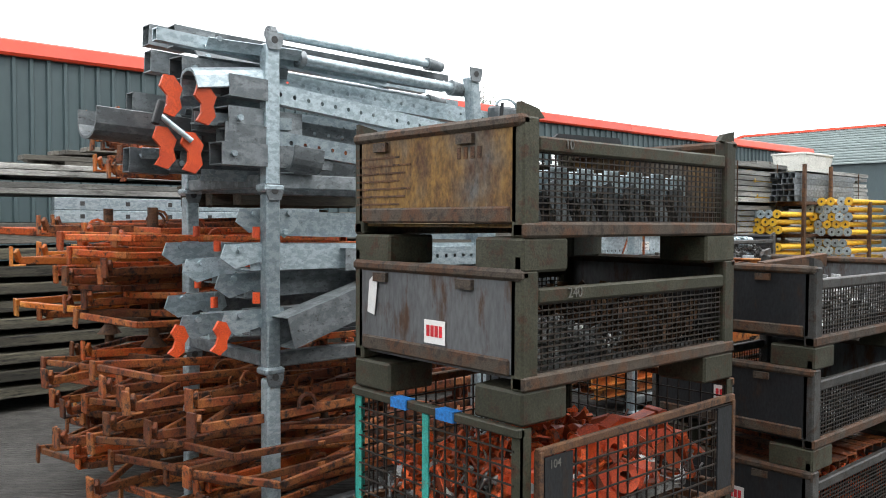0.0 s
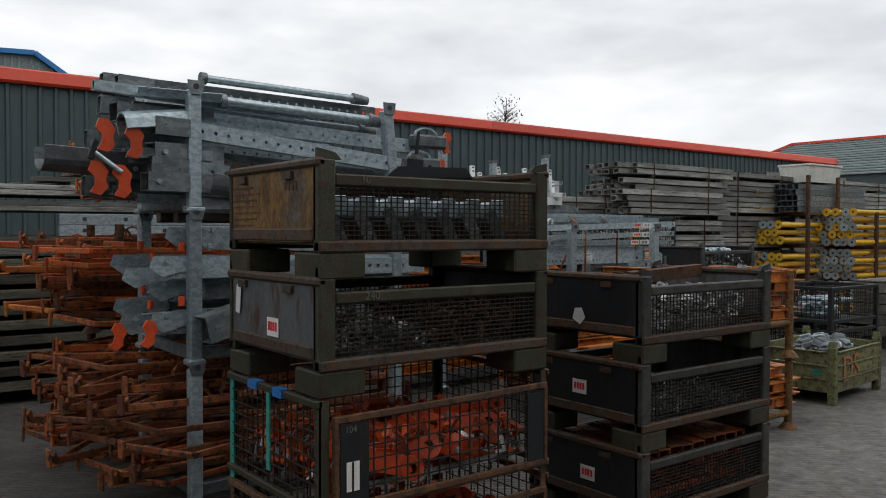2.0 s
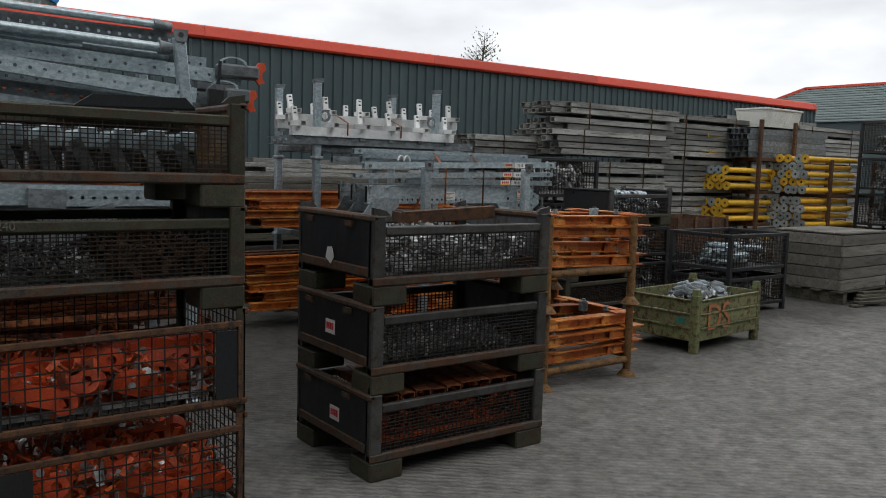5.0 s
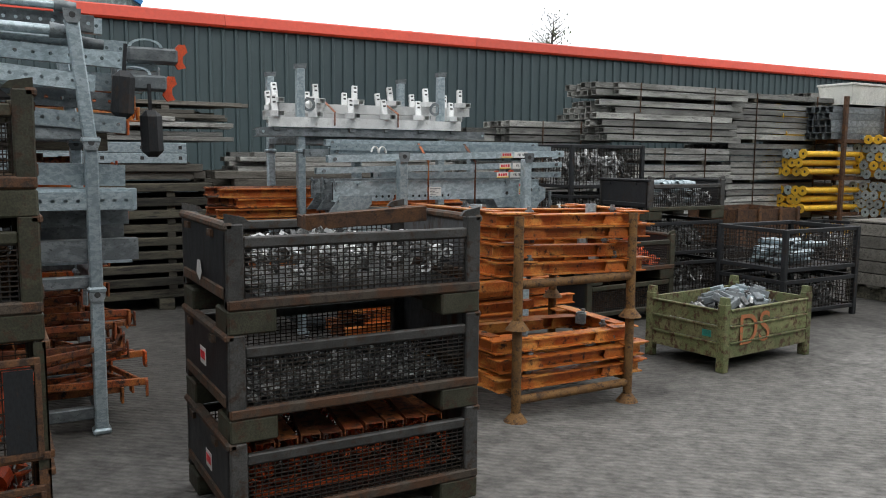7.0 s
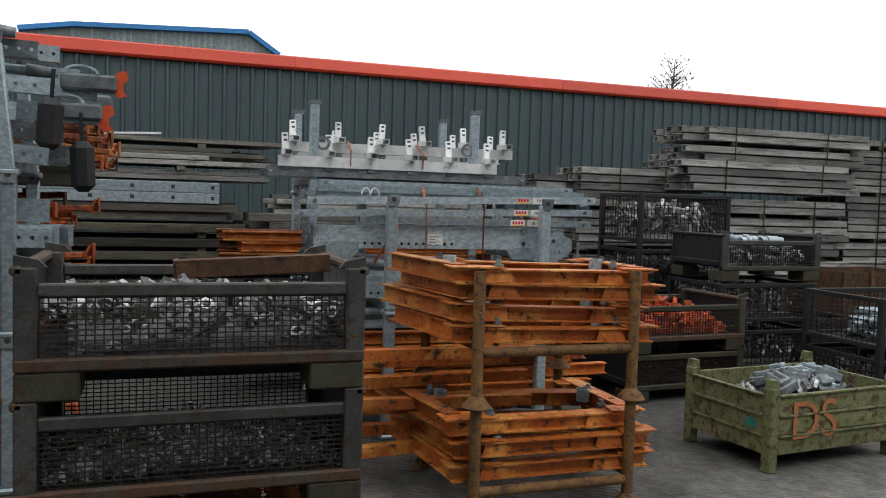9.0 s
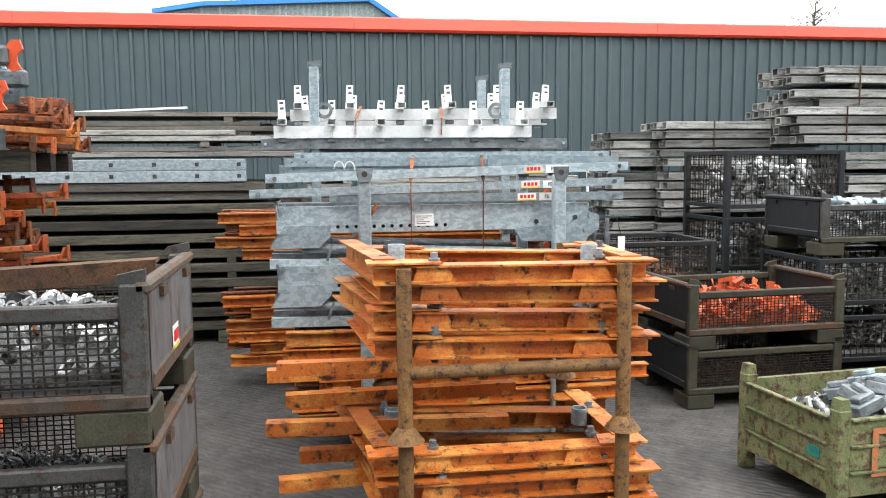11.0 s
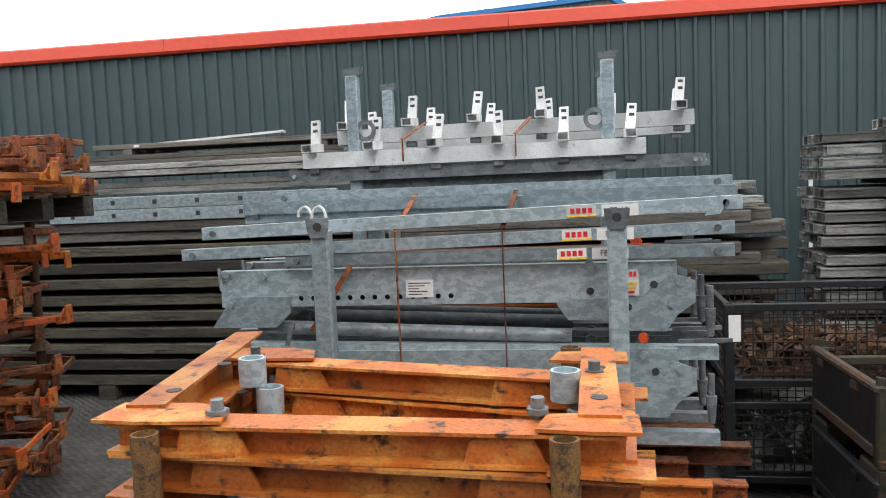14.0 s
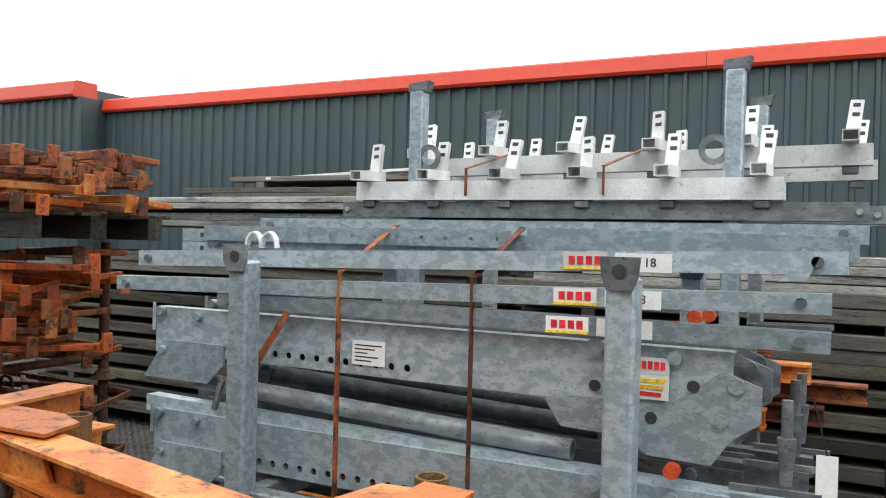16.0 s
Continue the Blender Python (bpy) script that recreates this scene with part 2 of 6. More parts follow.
def brushed_ground():
    """Tamped ridges, dark damp stains and painted-in shade over the yard concrete."""
    n, l = CONCRETE.node_tree.nodes, CONCRETE.node_tree.links
    b = n["Principled BSDF"]
    tc = n.new("ShaderNodeTexCoord")
    wave = n.new("ShaderNodeTexWave")
    wave.bands_direction = "X"
    wave.inputs["Scale"].default_value, wave.inputs["Distortion"].default_value = 6.5, 4.5
    wave.inputs["Detail"].default_value, wave.inputs["Detail Scale"].default_value = 4.0, 2.2
    turn = n.new("ShaderNodeMapping")
    turn.inputs["Rotation"].default_value = (0, 0, radians(130))
    l.new(tc.outputs["Object"], turn.inputs["Vector"])
    l.new(turn.outputs[0], wave.inputs["Vector"])
    bump = n.new("ShaderNodeBump")
    bump.inputs["Strength"].default_value, bump.inputs["Distance"].default_value = 0.7, 0.012
    l.new(wave.outputs["Fac"], bump.inputs["Height"])
    old = b.inputs["Normal"].links[0].from_socket
    l.new(old, bump.inputs["Normal"])
    l.new(bump.outputs[0], b.inputs["Normal"])
    stain = n.new("ShaderNodeTexNoise")
    stain.inputs["Scale"].default_value, stain.inputs["Detail"].default_value = 1.4, 8.0
    l.new(tc.outputs["Object"], stain.inputs["Vector"])
    r = n.new("ShaderNodeMapRange")
    r.inputs[1].default_value, r.inputs[2].default_value = 0.62, 0.72
    r.inputs[3].default_value, r.inputs[4].default_value = 0.0, 0.5
    l.new(stain.outputs["Fac"], r.inputs[0])
    x = n.new("ShaderNodeMix")
    x.data_type = "RGBA"
    x.inputs[7].default_value = (0.055, 0.052, 0.048, 1)
    l.new(r.outputs[0], x.inputs[0])
    l.new(b.inputs["Base Color"].links[0].from_socket, x.inputs[6])
    # shade among the stored stacks painted into the concrete; western slab damp
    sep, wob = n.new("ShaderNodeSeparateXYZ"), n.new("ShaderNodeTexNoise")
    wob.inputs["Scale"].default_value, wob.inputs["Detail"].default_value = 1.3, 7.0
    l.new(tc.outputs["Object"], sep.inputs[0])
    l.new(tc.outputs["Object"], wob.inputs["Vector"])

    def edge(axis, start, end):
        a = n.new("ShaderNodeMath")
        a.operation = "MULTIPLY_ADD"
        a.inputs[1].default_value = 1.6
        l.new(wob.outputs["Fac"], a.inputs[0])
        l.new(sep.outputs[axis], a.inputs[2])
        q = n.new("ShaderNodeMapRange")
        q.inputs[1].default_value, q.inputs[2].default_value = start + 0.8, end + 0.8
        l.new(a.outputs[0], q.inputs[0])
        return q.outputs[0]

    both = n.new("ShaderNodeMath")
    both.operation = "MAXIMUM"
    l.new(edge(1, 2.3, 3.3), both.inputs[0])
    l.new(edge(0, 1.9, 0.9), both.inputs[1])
    dirt_and_shade = n.new("ShaderNodeMix")
    dirt_and_shade.data_type, dirt_and_shade.blend_type = "RGBA", "MULTIPLY"
    dirt_and_shade.inputs[7].default_value = (0.42, 0.41, 0.40, 1)
    l.new(both.outputs[0], dirt_and_shade.inputs[0])
    l.new(x.outputs[2], dirt_and_shade.inputs[6])
    # relief shading of the tamped ridges painted in: crests lighter, troughs darker
    ridge_shading = n.new("ShaderNodeMapRange")
    ridge_shading.inputs[3].default_value, ridge_shading.inputs[4].default_value = 0.88, 1.12
    l.new(wave.outputs["Fac"], ridge_shading.inputs[0])
    shade = n.new("ShaderNodeHueSaturation")
    l.new(ridge_shading.outputs[0], shade.inputs["Value"])
    l.new(dirt_and_shade.outputs[2], shade.inputs["Color"])
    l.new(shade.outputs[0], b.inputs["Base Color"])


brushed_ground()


# ---- mesh helpers ----
def thing(name, x, y, z, rz=0.0, label="", category="", group="", kind=""):
    ob = new(name)
    ob.matrix_basis = pose(x, y, z, 0, 0, rz)
    return tagged(ob, label, category, group, kind)


def part(name, bm, material, parent, label="", at=None):
    me = bpy.data.meshes.new(name)
    bm.normal_update()
    bm.to_mesh(me)
    bm.free()
    me.materials.append(material)
    ob = new(name, me)
    ob.parent = parent
    if at is not None:
        ob.matrix_basis = at
    return tagged(ob, label)


def again(ob, at):
    """The same mesh as another part of the same thing."""
    o = ob.copy()
    scene.collection.objects.link(o)
    o.matrix_basis = at
    return o


def solid(name, bm, material, label, category, at=None, group="", kind=""):
    return tagged(part(name, bm, material, None, "", at), label, category, group, kind)


def box(bm, x0, y0, z0, x1, y1, z1, m=None, bevel=0.0):
    vs = [bm.verts.new(p) for p in ((x0, y0, z0), (x1, y0, z0), (x1, y1, z0), (x0, y1, z0), (x0, y0, z1), (x1, y0, z1), (x1, y1, z1), (x0, y1, z1))]
    fs = [bm.faces.new([vs[i] for i in f]) for f in ((3, 2, 1, 0), (4, 5, 6, 7), (0, 1, 5, 4), (1, 2, 6, 5), (2, 3, 7, 6), (3, 0, 4, 7))]
    if bevel:
        es = list({e for f in fs for e in f.edges})
        out = bmesh.ops.bevel(bm, geom=es, offset=bevel, segments=1, affect="EDGES")
        vs = list({v for f in out["faces"] for v in f.verts})
    if m is not None:
        for v in vs:
            v.co = m @ v.co
    return bm


def along(p0, p1, roll=0.0):
    """A frame at p0 whose x axis runs to p1."""
    p0, p1 = Vector(p0), Vector(p1)
    d = (p1 - p0)
    q = d.to_track_quat("X", "Z")
    return Matrix.Translation(p0) @ q.to_matrix().to_4x4() @ Matrix.Rotation(radians(roll), 4, "X"), d.length


def bar(bm, p0, p1, w, h, bevel=0.0, roll=0.0):
    m, length = along(p0, p1, roll)
    return box(bm, 0, -w / 2, -h / 2, length, w / 2, h / 2, m, bevel)


def tube(bm, p0, p1, r0, r1=None, seg=10, hollow=0.0):
    r1 = r0 if r1 is None else r1
    m, length = along(p0, p1)
    rings = [(0, r0), (length, r1)]
    if hollow:
        rings = [(0.05, r0 * hollow), (0, r0 * hollow), (0, r0), (length, r1), (length, r1 * hollow), (length - 0.05, r1 * hollow)]
    made = []
    for x, r in rings:
        made.append([bm.verts.new(m @ Vector((x, r * math.cos(2 * math.pi * i / seg), r * math.sin(2 * math.pi * i / seg)))) for i in range(seg)])
    for a, b in zip(made, made[1:]):
        for i in range(seg):
            f = bm.faces.new((a[i], b[i], b[(i + 1) % seg], a[(i + 1) % seg]))
            f.smooth = True
    bm.faces.new(made[0])
    bm.faces.new(made[-1][::-1])
    for ring in made:
        for i in range(seg):
            e = bm.edges.get((ring[i], ring[(i + 1) % seg]))
            if e:
                e.smooth = False
    return bm


def profile(bm, pts, x0, x1, m=None):
    """A closed outline in y, z drawn out along x."""
    a = [bm.verts.new((x0, y, z)) for y, z in pts]
    b = [bm.verts.new((x1, y, z)) for y, z in pts]
    n = len(pts)
    for i in range(n):
        bm.faces.new((a[i], a[(i + 1) % n], b[(i + 1) % n], b[i]))
    bm.faces.new(a[::-1])
    bm.faces.new(b)
    if m is not None:
        for v in a + b:
            v.co = m @ v.co
    return bm


def channel(w, h, t):
    """A C outline, open towards +y."""
    return [(-w / 2, -h / 2), (w / 2, -h / 2), (w / 2, -h / 2 + t), (-w / 2 + t, -h / 2 + t), (-w / 2 + t, h / 2 - t), (w / 2, h / 2 - t), (w / 2, h / 2), (-w / 2, h / 2)]


def i_beam(w, h, t):
    a, b, c = w / 2, h / 2, t / 2
    return [(-a, -b), (a, -b), (a, -b + t), (c, -b + t), (c, b - t), (a, b - t), (a, b), (-a, b), (-a, b - t), (-c, b - t), (-c, -b + t), (-a, -b + t)]


def square_tube(bm, p0, p1, w, h, t=0.005, roll=0.0):
    """A hollow rectangular section with open, dark-looking ends."""
    m, length = along(p0, p1, roll)
    o = [(-w / 2, -h / 2), (w / 2, -h / 2), (w / 2, h / 2), (-w / 2, h / 2)]
    i = [(y * (1 - 2 * t / w), z * (1 - 2 * t / h)) for y, z in o]
    deep = min(0.3, length / 3)
    rings = [(deep, i), (0, i), (0, o), (length, o), (length, i), (length - deep, i)]
    made = [[bm.verts.new(m @ Vector((x, y, z))) for y, z in pts] for x, pts in rings]
    for a, b in zip(made, made[1:]):
        for k in range(4):
            bm.faces.new((a[k], a[(k + 1) % 4], b[(k + 1) % 4], b[k]))
    bm.faces.new(made[0][::-1])
    bm.faces.new(made[-1])
    return bm


def holed_strip(bm, x0, x1, z0, z1, y, r, n, thick=0.006, m=None):
    """An upright plate in x, z with a row of n round holes through it."""
    m = m or Matrix()
    step, zc = (x1 - x0) / n, (z0 + z1) / 2
    for yy, flip in ((y, False), (y + thick, True)):
        for k in range(n):
            a, b = x0 + k * step, x0 + (k + 1) * step
            c = (a + b) / 2
            outer = [(b, zc), (b, z1), (c, z1), (a, z1), (a, zc), (a, z0), (c, z0), (b, z0)]
            o = [bm.verts.new(m @ Vector((px, yy, pz))) for px, pz in outer]
            i = [bm.verts.new(m @ Vector((c + r * math.cos(j * math.pi / 4), yy, zc + r * math.sin(j * math.pi / 4)))) for j in range(8)]
            for j in range(8):
                q = (o[j], o[(j + 1) % 8], i[(j + 1) % 8], i[j])
                bm.faces.new(q if flip else q[::-1])
    return bm


def perforated_channel(bm, p0, p1, w, h, n, r=0.011, roll=0.0):
    """A channel rail whose web is punched with a row of holes."""
    m, length = along(p0, p1, roll)
    holed_strip(bm, 0, length, -h / 2, h / 2, -w / 2, r, n, 0.005, m)
    box(bm, 0, -w / 2, h / 2, length, w / 2, h / 2 + 0.005, m)
    box(bm, 0, -w / 2, -h / 2 - 0.005, length, w / 2, -h / 2, m)
    return bm


def plate(bm, pts, thick, m):
    """A flat shape in x, z, thick along y."""
    a = [bm.verts.new(m @ Vector((x, -thick / 2, z))) for x, z in pts]
    b = [bm.verts.new(m @ Vector((x, thick / 2, z))) for x, z in pts]
    n = len(pts)
    for i in range(n):
        bm.faces.new((a[i], b[i], b[(i + 1) % n], a[(i + 1) % n]))
    bm.faces.new(a)
    bm.faces.new(b[::-1])
    return bm


def ring_plate(bm, r_out, r_in, thick, m, seg=14):
    """A flat eye in x, z."""
    loops = []
    for r, y in ((r_in, -thick / 2), (r_out, -thick / 2), (r_out, thick / 2), (r_in, thick / 2)):
        loops.append([bm.verts.new(m @ Vector((r * math.cos(2 * math.pi * j / seg), y, r * math.sin(2 * math.pi * j / seg)))) for j in range(seg)])
    for k in range(4):
        a, b = loops[k], loops[(k + 1) % 4]
        for j in range(seg):
            bm.faces.new((a[j], a[(j + 1) % seg], b[(j + 1) % seg], b[j]))
    return bm


def wires(bm, u0, u1, z0, z1, nu, nz, r, across):
    """A woven grid; across(u, z, out) gives the place of a point on it."""
    for k in range(nu + 1):
        u = u0 + (u1 - u0) * k / nu
        bar(bm, across(u, z0, 0), across(u, z1, 0), r * 2, r * 2)
    for k in range(nz + 1):
        z = z0 + (z1 - z0) * k / nz
        bar(bm, across(u0, z, r), across(u1, z, r), r * 2, r * 2)
    return bm


def words(text, size, material, at, name, parent, depth=0.001):
    cu = bpy.data.curves.new(name, "FONT")
    cu.body, cu.size, cu.extrude, cu.align_x, cu.align_y = text, size, depth, "CENTER", "CENTER"
    cu.materials.append(material)
    ob = new(name, cu)
    ob.parent, ob.matrix_basis = parent, at
    return ob


def sticker(parent, m, w, h, stripe=None, name="label_plate"):
    """A white plate facing -y with the bars of a red word on it."""
    lab = part(name, box(bmesh.new(), -w / 2, -0.002, -h / 2, w / 2, 0, h / 2), LABEL, parent, "white plate with red print", m)
    for k in range(4):
        x = (k - 1.5) * w * 0.2
        part("print", box(bmesh.new(), x - w * 0.07, -0.004, -h * 0.2, x + w * 0.07, -0.002, h * 0.28), PRINT_RED, lab)
    if stripe:
        part("stripe", box(bmesh.new(), -w / 2, -0.004, -h / 2, w / 2, -0.002, -h * 0.33), stripe, lab)
    return lab


RNG = random.Random(7)


def pile(name, label, material, x0, y0, z0, x1, y1, z1, count, size, mix, seed, at=None, heap=0.04):
    """Loose small metal parts lying in a bin: rings, plates, stubs of tube, clips."""
    g = random.Random(seed)
    bm = bmesh.new()
    box(bm, x0 + 0.09, y0 + 0.09, z0, x1 - 0.09, y1 - 0.09, z0 + (z1 - z0) * 0.15)
    for _ in range(count):
        u, v = g.random(), g.random()
        top = z1 - heap * (abs(u - 0.5) + abs(v - 0.5)) * 2
        zz = z0 + (top - z0) * (g.random() ** 0.45)
        s = size * g.uniform(0.6, 1.3)
        e = s * 0.8
        m = Matrix.LocRotScale((x0 + e + (x1 - x0 - 2 * e) * u, y0 + e + (y1 - y0 - 2 * e) * v, max(zz, z0 + e * 0.6)), Euler((g.uniform(0, 6.3), g.uniform(0, 6.3), g.uniform(0, 6.3))), None)
        k = g.choice(mix)
        if k == "ring":
            ring_plate(bm, s * 0.55, s * 0.33, s * 0.35, m, 8)
        elif k == "plate":
            plate(bm, [(-s, -s * 0.35), (s * 0.6, -s * 0.4), (s, 0), (s * 0.5, s * 0.4), (-s * 0.3, s * 0.2), (-s, s * 0.4)], s * 0.12, m)
        elif k == "tube":
            tube(bm, m @ Vector((-s, 0, 0)), m @ Vector((s, 0, 0)), s * 0.3, seg=8, hollow=0.75)
        elif k == "clip":
            plate(bm, [(-s * .8, -s * .5), (s * .8, -s * .5), (s * .8, s * .5), (s * .45, s * .5), (s * .45, -s * .15), (-s * .45, -s * .15), (-s * .45, s * .5), (-s * .8, s * .5)], s * 0.4, m)
        else:
            tube(bm, m @ Vector((-s, 0, 0)), m @ Vector((s, 0, 0)), s * 0.14, seg=6)
            tube(bm, m @ Vector((s * 0.8, 0, 0)), m @ Vector((s * 1.05, 0, 0)), s * 0.3, seg=6)
    return solid(name, bm, material, label, "metal parts", at, kind="stuff")


# ---- the setting ----
g_bm = bmesh.new()
box(g_bm, -400, -400, -0.3, 400, 400, 0)
solid("ground", g_bm, CONCRETE, "grey tamped concrete yard with damp stains and painted bay shade", "ground", kind="structure")
solid("slab_joint", box(bmesh.new(), 0.894, -12, 0, 0.906, 9.3, 0.003), PRINT_BLACK, "dark joint between the concrete slabs", "joint", kind="structure")

# unseen walls added to block sky light on faces turned south and west
solid("wall_south", box(bmesh.new(), -30, -8.4, 0, 40, -8.0, 7.0), CLAD, "unseen dark wall added to block sky light behind the path", "wall", kind="structure")
solid("wall_west", box(bmesh.new(), -16.4, -8.0, 0, -16.0, 9.3, 5.5), CLAD, "unseen dark wall added to block sky light from the side", "wall", kind="structure")

WALL_Y, EAVE = 9.84, 3.31


def cladding(name, x0, x1, y, z1, label, pitch=0.178):
    """Trapezoid-ribbed sheet on a solid wall, facing -y."""
    bm = bmesh.new()
    pts, x = [], x0
    while x < x1:
        pts += [(x, 0), (x + pitch - 0.06, 0), (x + pitch - 0.047, -0.03), (x + pitch - 0.013, -0.03)]
        x += pitch
    pts.append((x, 0))
    lo = [bm.verts.new((px, y + py, 0)) for px, py in pts]
    hi = [bm.verts.new((px, y + py, z1)) for px, py in pts]
    for i in range(len(pts) - 1):
        bm.faces.new((lo[i], lo[i + 1], hi[i + 1], hi[i]))
    box(bm, x0, y + 0.005, 0, x, y + 0.25, z1)
    return solid(name, bm, CLAD, label, "wall", kind="structure")


def gutter_band(name, x0, x1, y, z0, z1):
    bm = bmesh.new()
    profile(bm, [(y - 0.07, z0), (y + 0.3, z0), (y + 0.3, z1), (y - 0.03, z1), (y - 0.06, z1 - 0.02), (y - 0.09, z0 + 0.03)], x0, x1)
    return solid(name, bm, FASCIA, "red sheet-metal fascia along the eaves", "fascia", kind="structure")


cladding("wall_north", -2.35, 21.8, WALL_Y, EAVE, "slate-green ribbed metal cladding wall")
fx = -2.35
while fx < 21.8:
    gutter_band("fascia", fx, min(fx + 4.0, 21.8) - 0.004, WALL_Y, EAVE, EAVE + 0.185)
    fx += 4.0
roof_bm = bmesh.new()
profile(roof_bm, [(WALL_Y + 0.1, EAVE + 0.1), (WALL_Y + 9, EAVE + 0.2), (WALL_Y + 9, EAVE), (WALL_Y + 0.1, EAVE)], -2.35, 21.8)
solid("roof", roof_bm, ROOF, "shallow grey sheet roof behind the red fascia", "roof", kind="structure")
cladding("wall_north_west", -16.0, -2.45, WALL_Y - 0.45, 3.46, "slate-green ribbed metal wall of the projecting bay")
gutter_band("fascia", -16.0, -2.36, WALL_Y - 0.45, 3.46, 3.68)
solid("wall_return", box(bmesh.new(), -2.5, WALL_Y - 0.36, 0, -2.37, WALL_Y + 6, 3.6), CLAD, "plain slate-green return of the projecting bay", "wall", kind="structure")
# thin drain pipe with a yellow tip by the wall
dp = thing("drain_pipe", 8.69, 9.72, 0, 0, "thin white drain pipe with a yellow tip", "pipe")
part("pipe", tube(bmesh.new(), (0, 0, 0), (0, 0, 1.6), 0.02), LABEL, dp)
part("tip", tube(bmesh.new(), (0, 0, 1.6), (0, 0, 1.66), 0.026), YELLOW, dp, "yellow tip")


def far_shed():
    """A taller shed with blue verge trim behind the wall."""
    t = thing("shed", 0, 37.26, 0, 0, "distant grey ribbed shed with bright blue roof trim", "building")
    line = [(-1.7, 8.30), (0.4, 8.66), (7.7, 9.02), (9.1, 8.10)]

    def height(x):
        for (xa, za), (xb, zb) in zip(line, line[1:]):
            if x <= xb:
                return za + (zb - za) * (x - xa) / (xb - xa)
        return line[-1][1]

    part("wall", plate(bmesh.new(), [(-1.7, 0), (9.1, 0)] + line[::-1], 0.3, pose(0, 0.15, 0)), ROOF, t)
    part("wall", box(bmesh.new(), -1.7, 0.31, 0, 9.1, 12, 8.0), ROOF, t)
    x = -1.5
    while x < 9.0:
        part("rib", box(bmesh.new(), x, -0.05, 0, x + 0.09, 0, height(x)), ROOF, t)
        x += 0.26
    for (xa, za), (xb, zb) in zip(line, line[1:]):
        part("verge_trim", bar(bmesh.new(), (xa, -0.12, za + 0.04), (xb, -0.12, zb + 0.04), 0.4, 0.2), BLUE_TRIM, t, "bright blue verge trim")


far_shed()


def end_building():
    """A big shed beyond the far end of the yard, seen mostly as its roof."""
    t = thing("warehouse", 56.0, 0, 0, 0, "grey-green sheet-roofed warehouse beyond the yard", "building")
    part("wall", box(bmesh.new(), 0, -60, 0, 20, 36.6, 5.5), CLAD, t)
    b = bmesh.new()
    vs = [b.verts.new(p) for p in ((-0.3, -60, 5.4), (-0.3, 37.6, 5.4), (6.0, 33.6, 8.4), (6.0, -60, 8.4))]
    b.faces.new(vs)
    part("roof", b, ROOF, t)
    for k in range(14):
        f = k / 14
        b = bmesh.new()
        bar(b, (-0.3 + 6.3 * f, -60, 5.45 + 3.0 * f), (-0.3 + 6.3 * f, 37.6 - 4.0 * f, 5.45 + 3.0 * f), 0.12, 0.08)
        part("sheet_lap", b, ROOF, t)
    b = bmesh.new()
    bar(b, (-0.3, 37.6, 5.5), (6.0, 33.6, 8.5), 0.3, 0.2)
    part("verge", b, FASCIA, t, "thin red verge")
    b = bmesh.new()
    bar(b, (6.0, 33.6, 8.5), (6.0, -60, 8.5), 0.3, 0.16)
    part("ridge", b, FASCIA, t, "thin red ridge capping")


end_building()


def tree(x, y, height):
    g = random.Random(4)
    t = thing("tree", x, y, 0, 0, "distant slender tree with sparse small leaves", "tree")
    b = bmesh.new()
    tube(b, (0, 0, 0), (0.1, 0, height * 0.6), 0.12, 0.06, 8)
    tube(b, (0.1, 0, height * 0.6), (0.25, 0, height), 0.06, 0.008, 6)
    tips = []
    for k in range(46):
        f = g.uniform(0.6, 0.98)
        a = g.uniform(0, 6.3)
        ln = (1.08 - f) * 2.1 * g.uniform(0.6, 1.1)
        p = Vector((0.15, 0, height * f))
        q = p + Vector((math.cos(a) * ln, math.sin(a) * ln, ln * 0.75))
        tube(b, p, q, 0.016, 0.005, 5)
        for s in range(9):
            tips.append(p.lerp(q, g.uniform(0.35, 1.05)) + Vector((g.gauss(0, 0.11), g.gauss(0, 0.11), g.gauss(0, 0.11))))
    part("trunk", b, BARK, t)
    b = bmesh.new()
    for p in tips:
        m = Matrix.LocRotScale(p, Euler((g.uniform(0, 6), g.uniform(0, 6), g.uniform(0, 6))), None)
        s = g.uniform(0.025, 0.05)
        vs = [b.verts.new(m @ Vector(c)) for c in ((-s, 0, 0), (0, -s * 0.5, 0), (s, 0, 0), (0, s * 0.5, 0))]
        b.faces.new(vs)
    part("crown", b, LEAF, t, "thin crown of small leaves")


tree(16.7, 17.5, 5.6)


# ---- crates ----
CW, CD, CH = 1.165, 0.815, 0.445


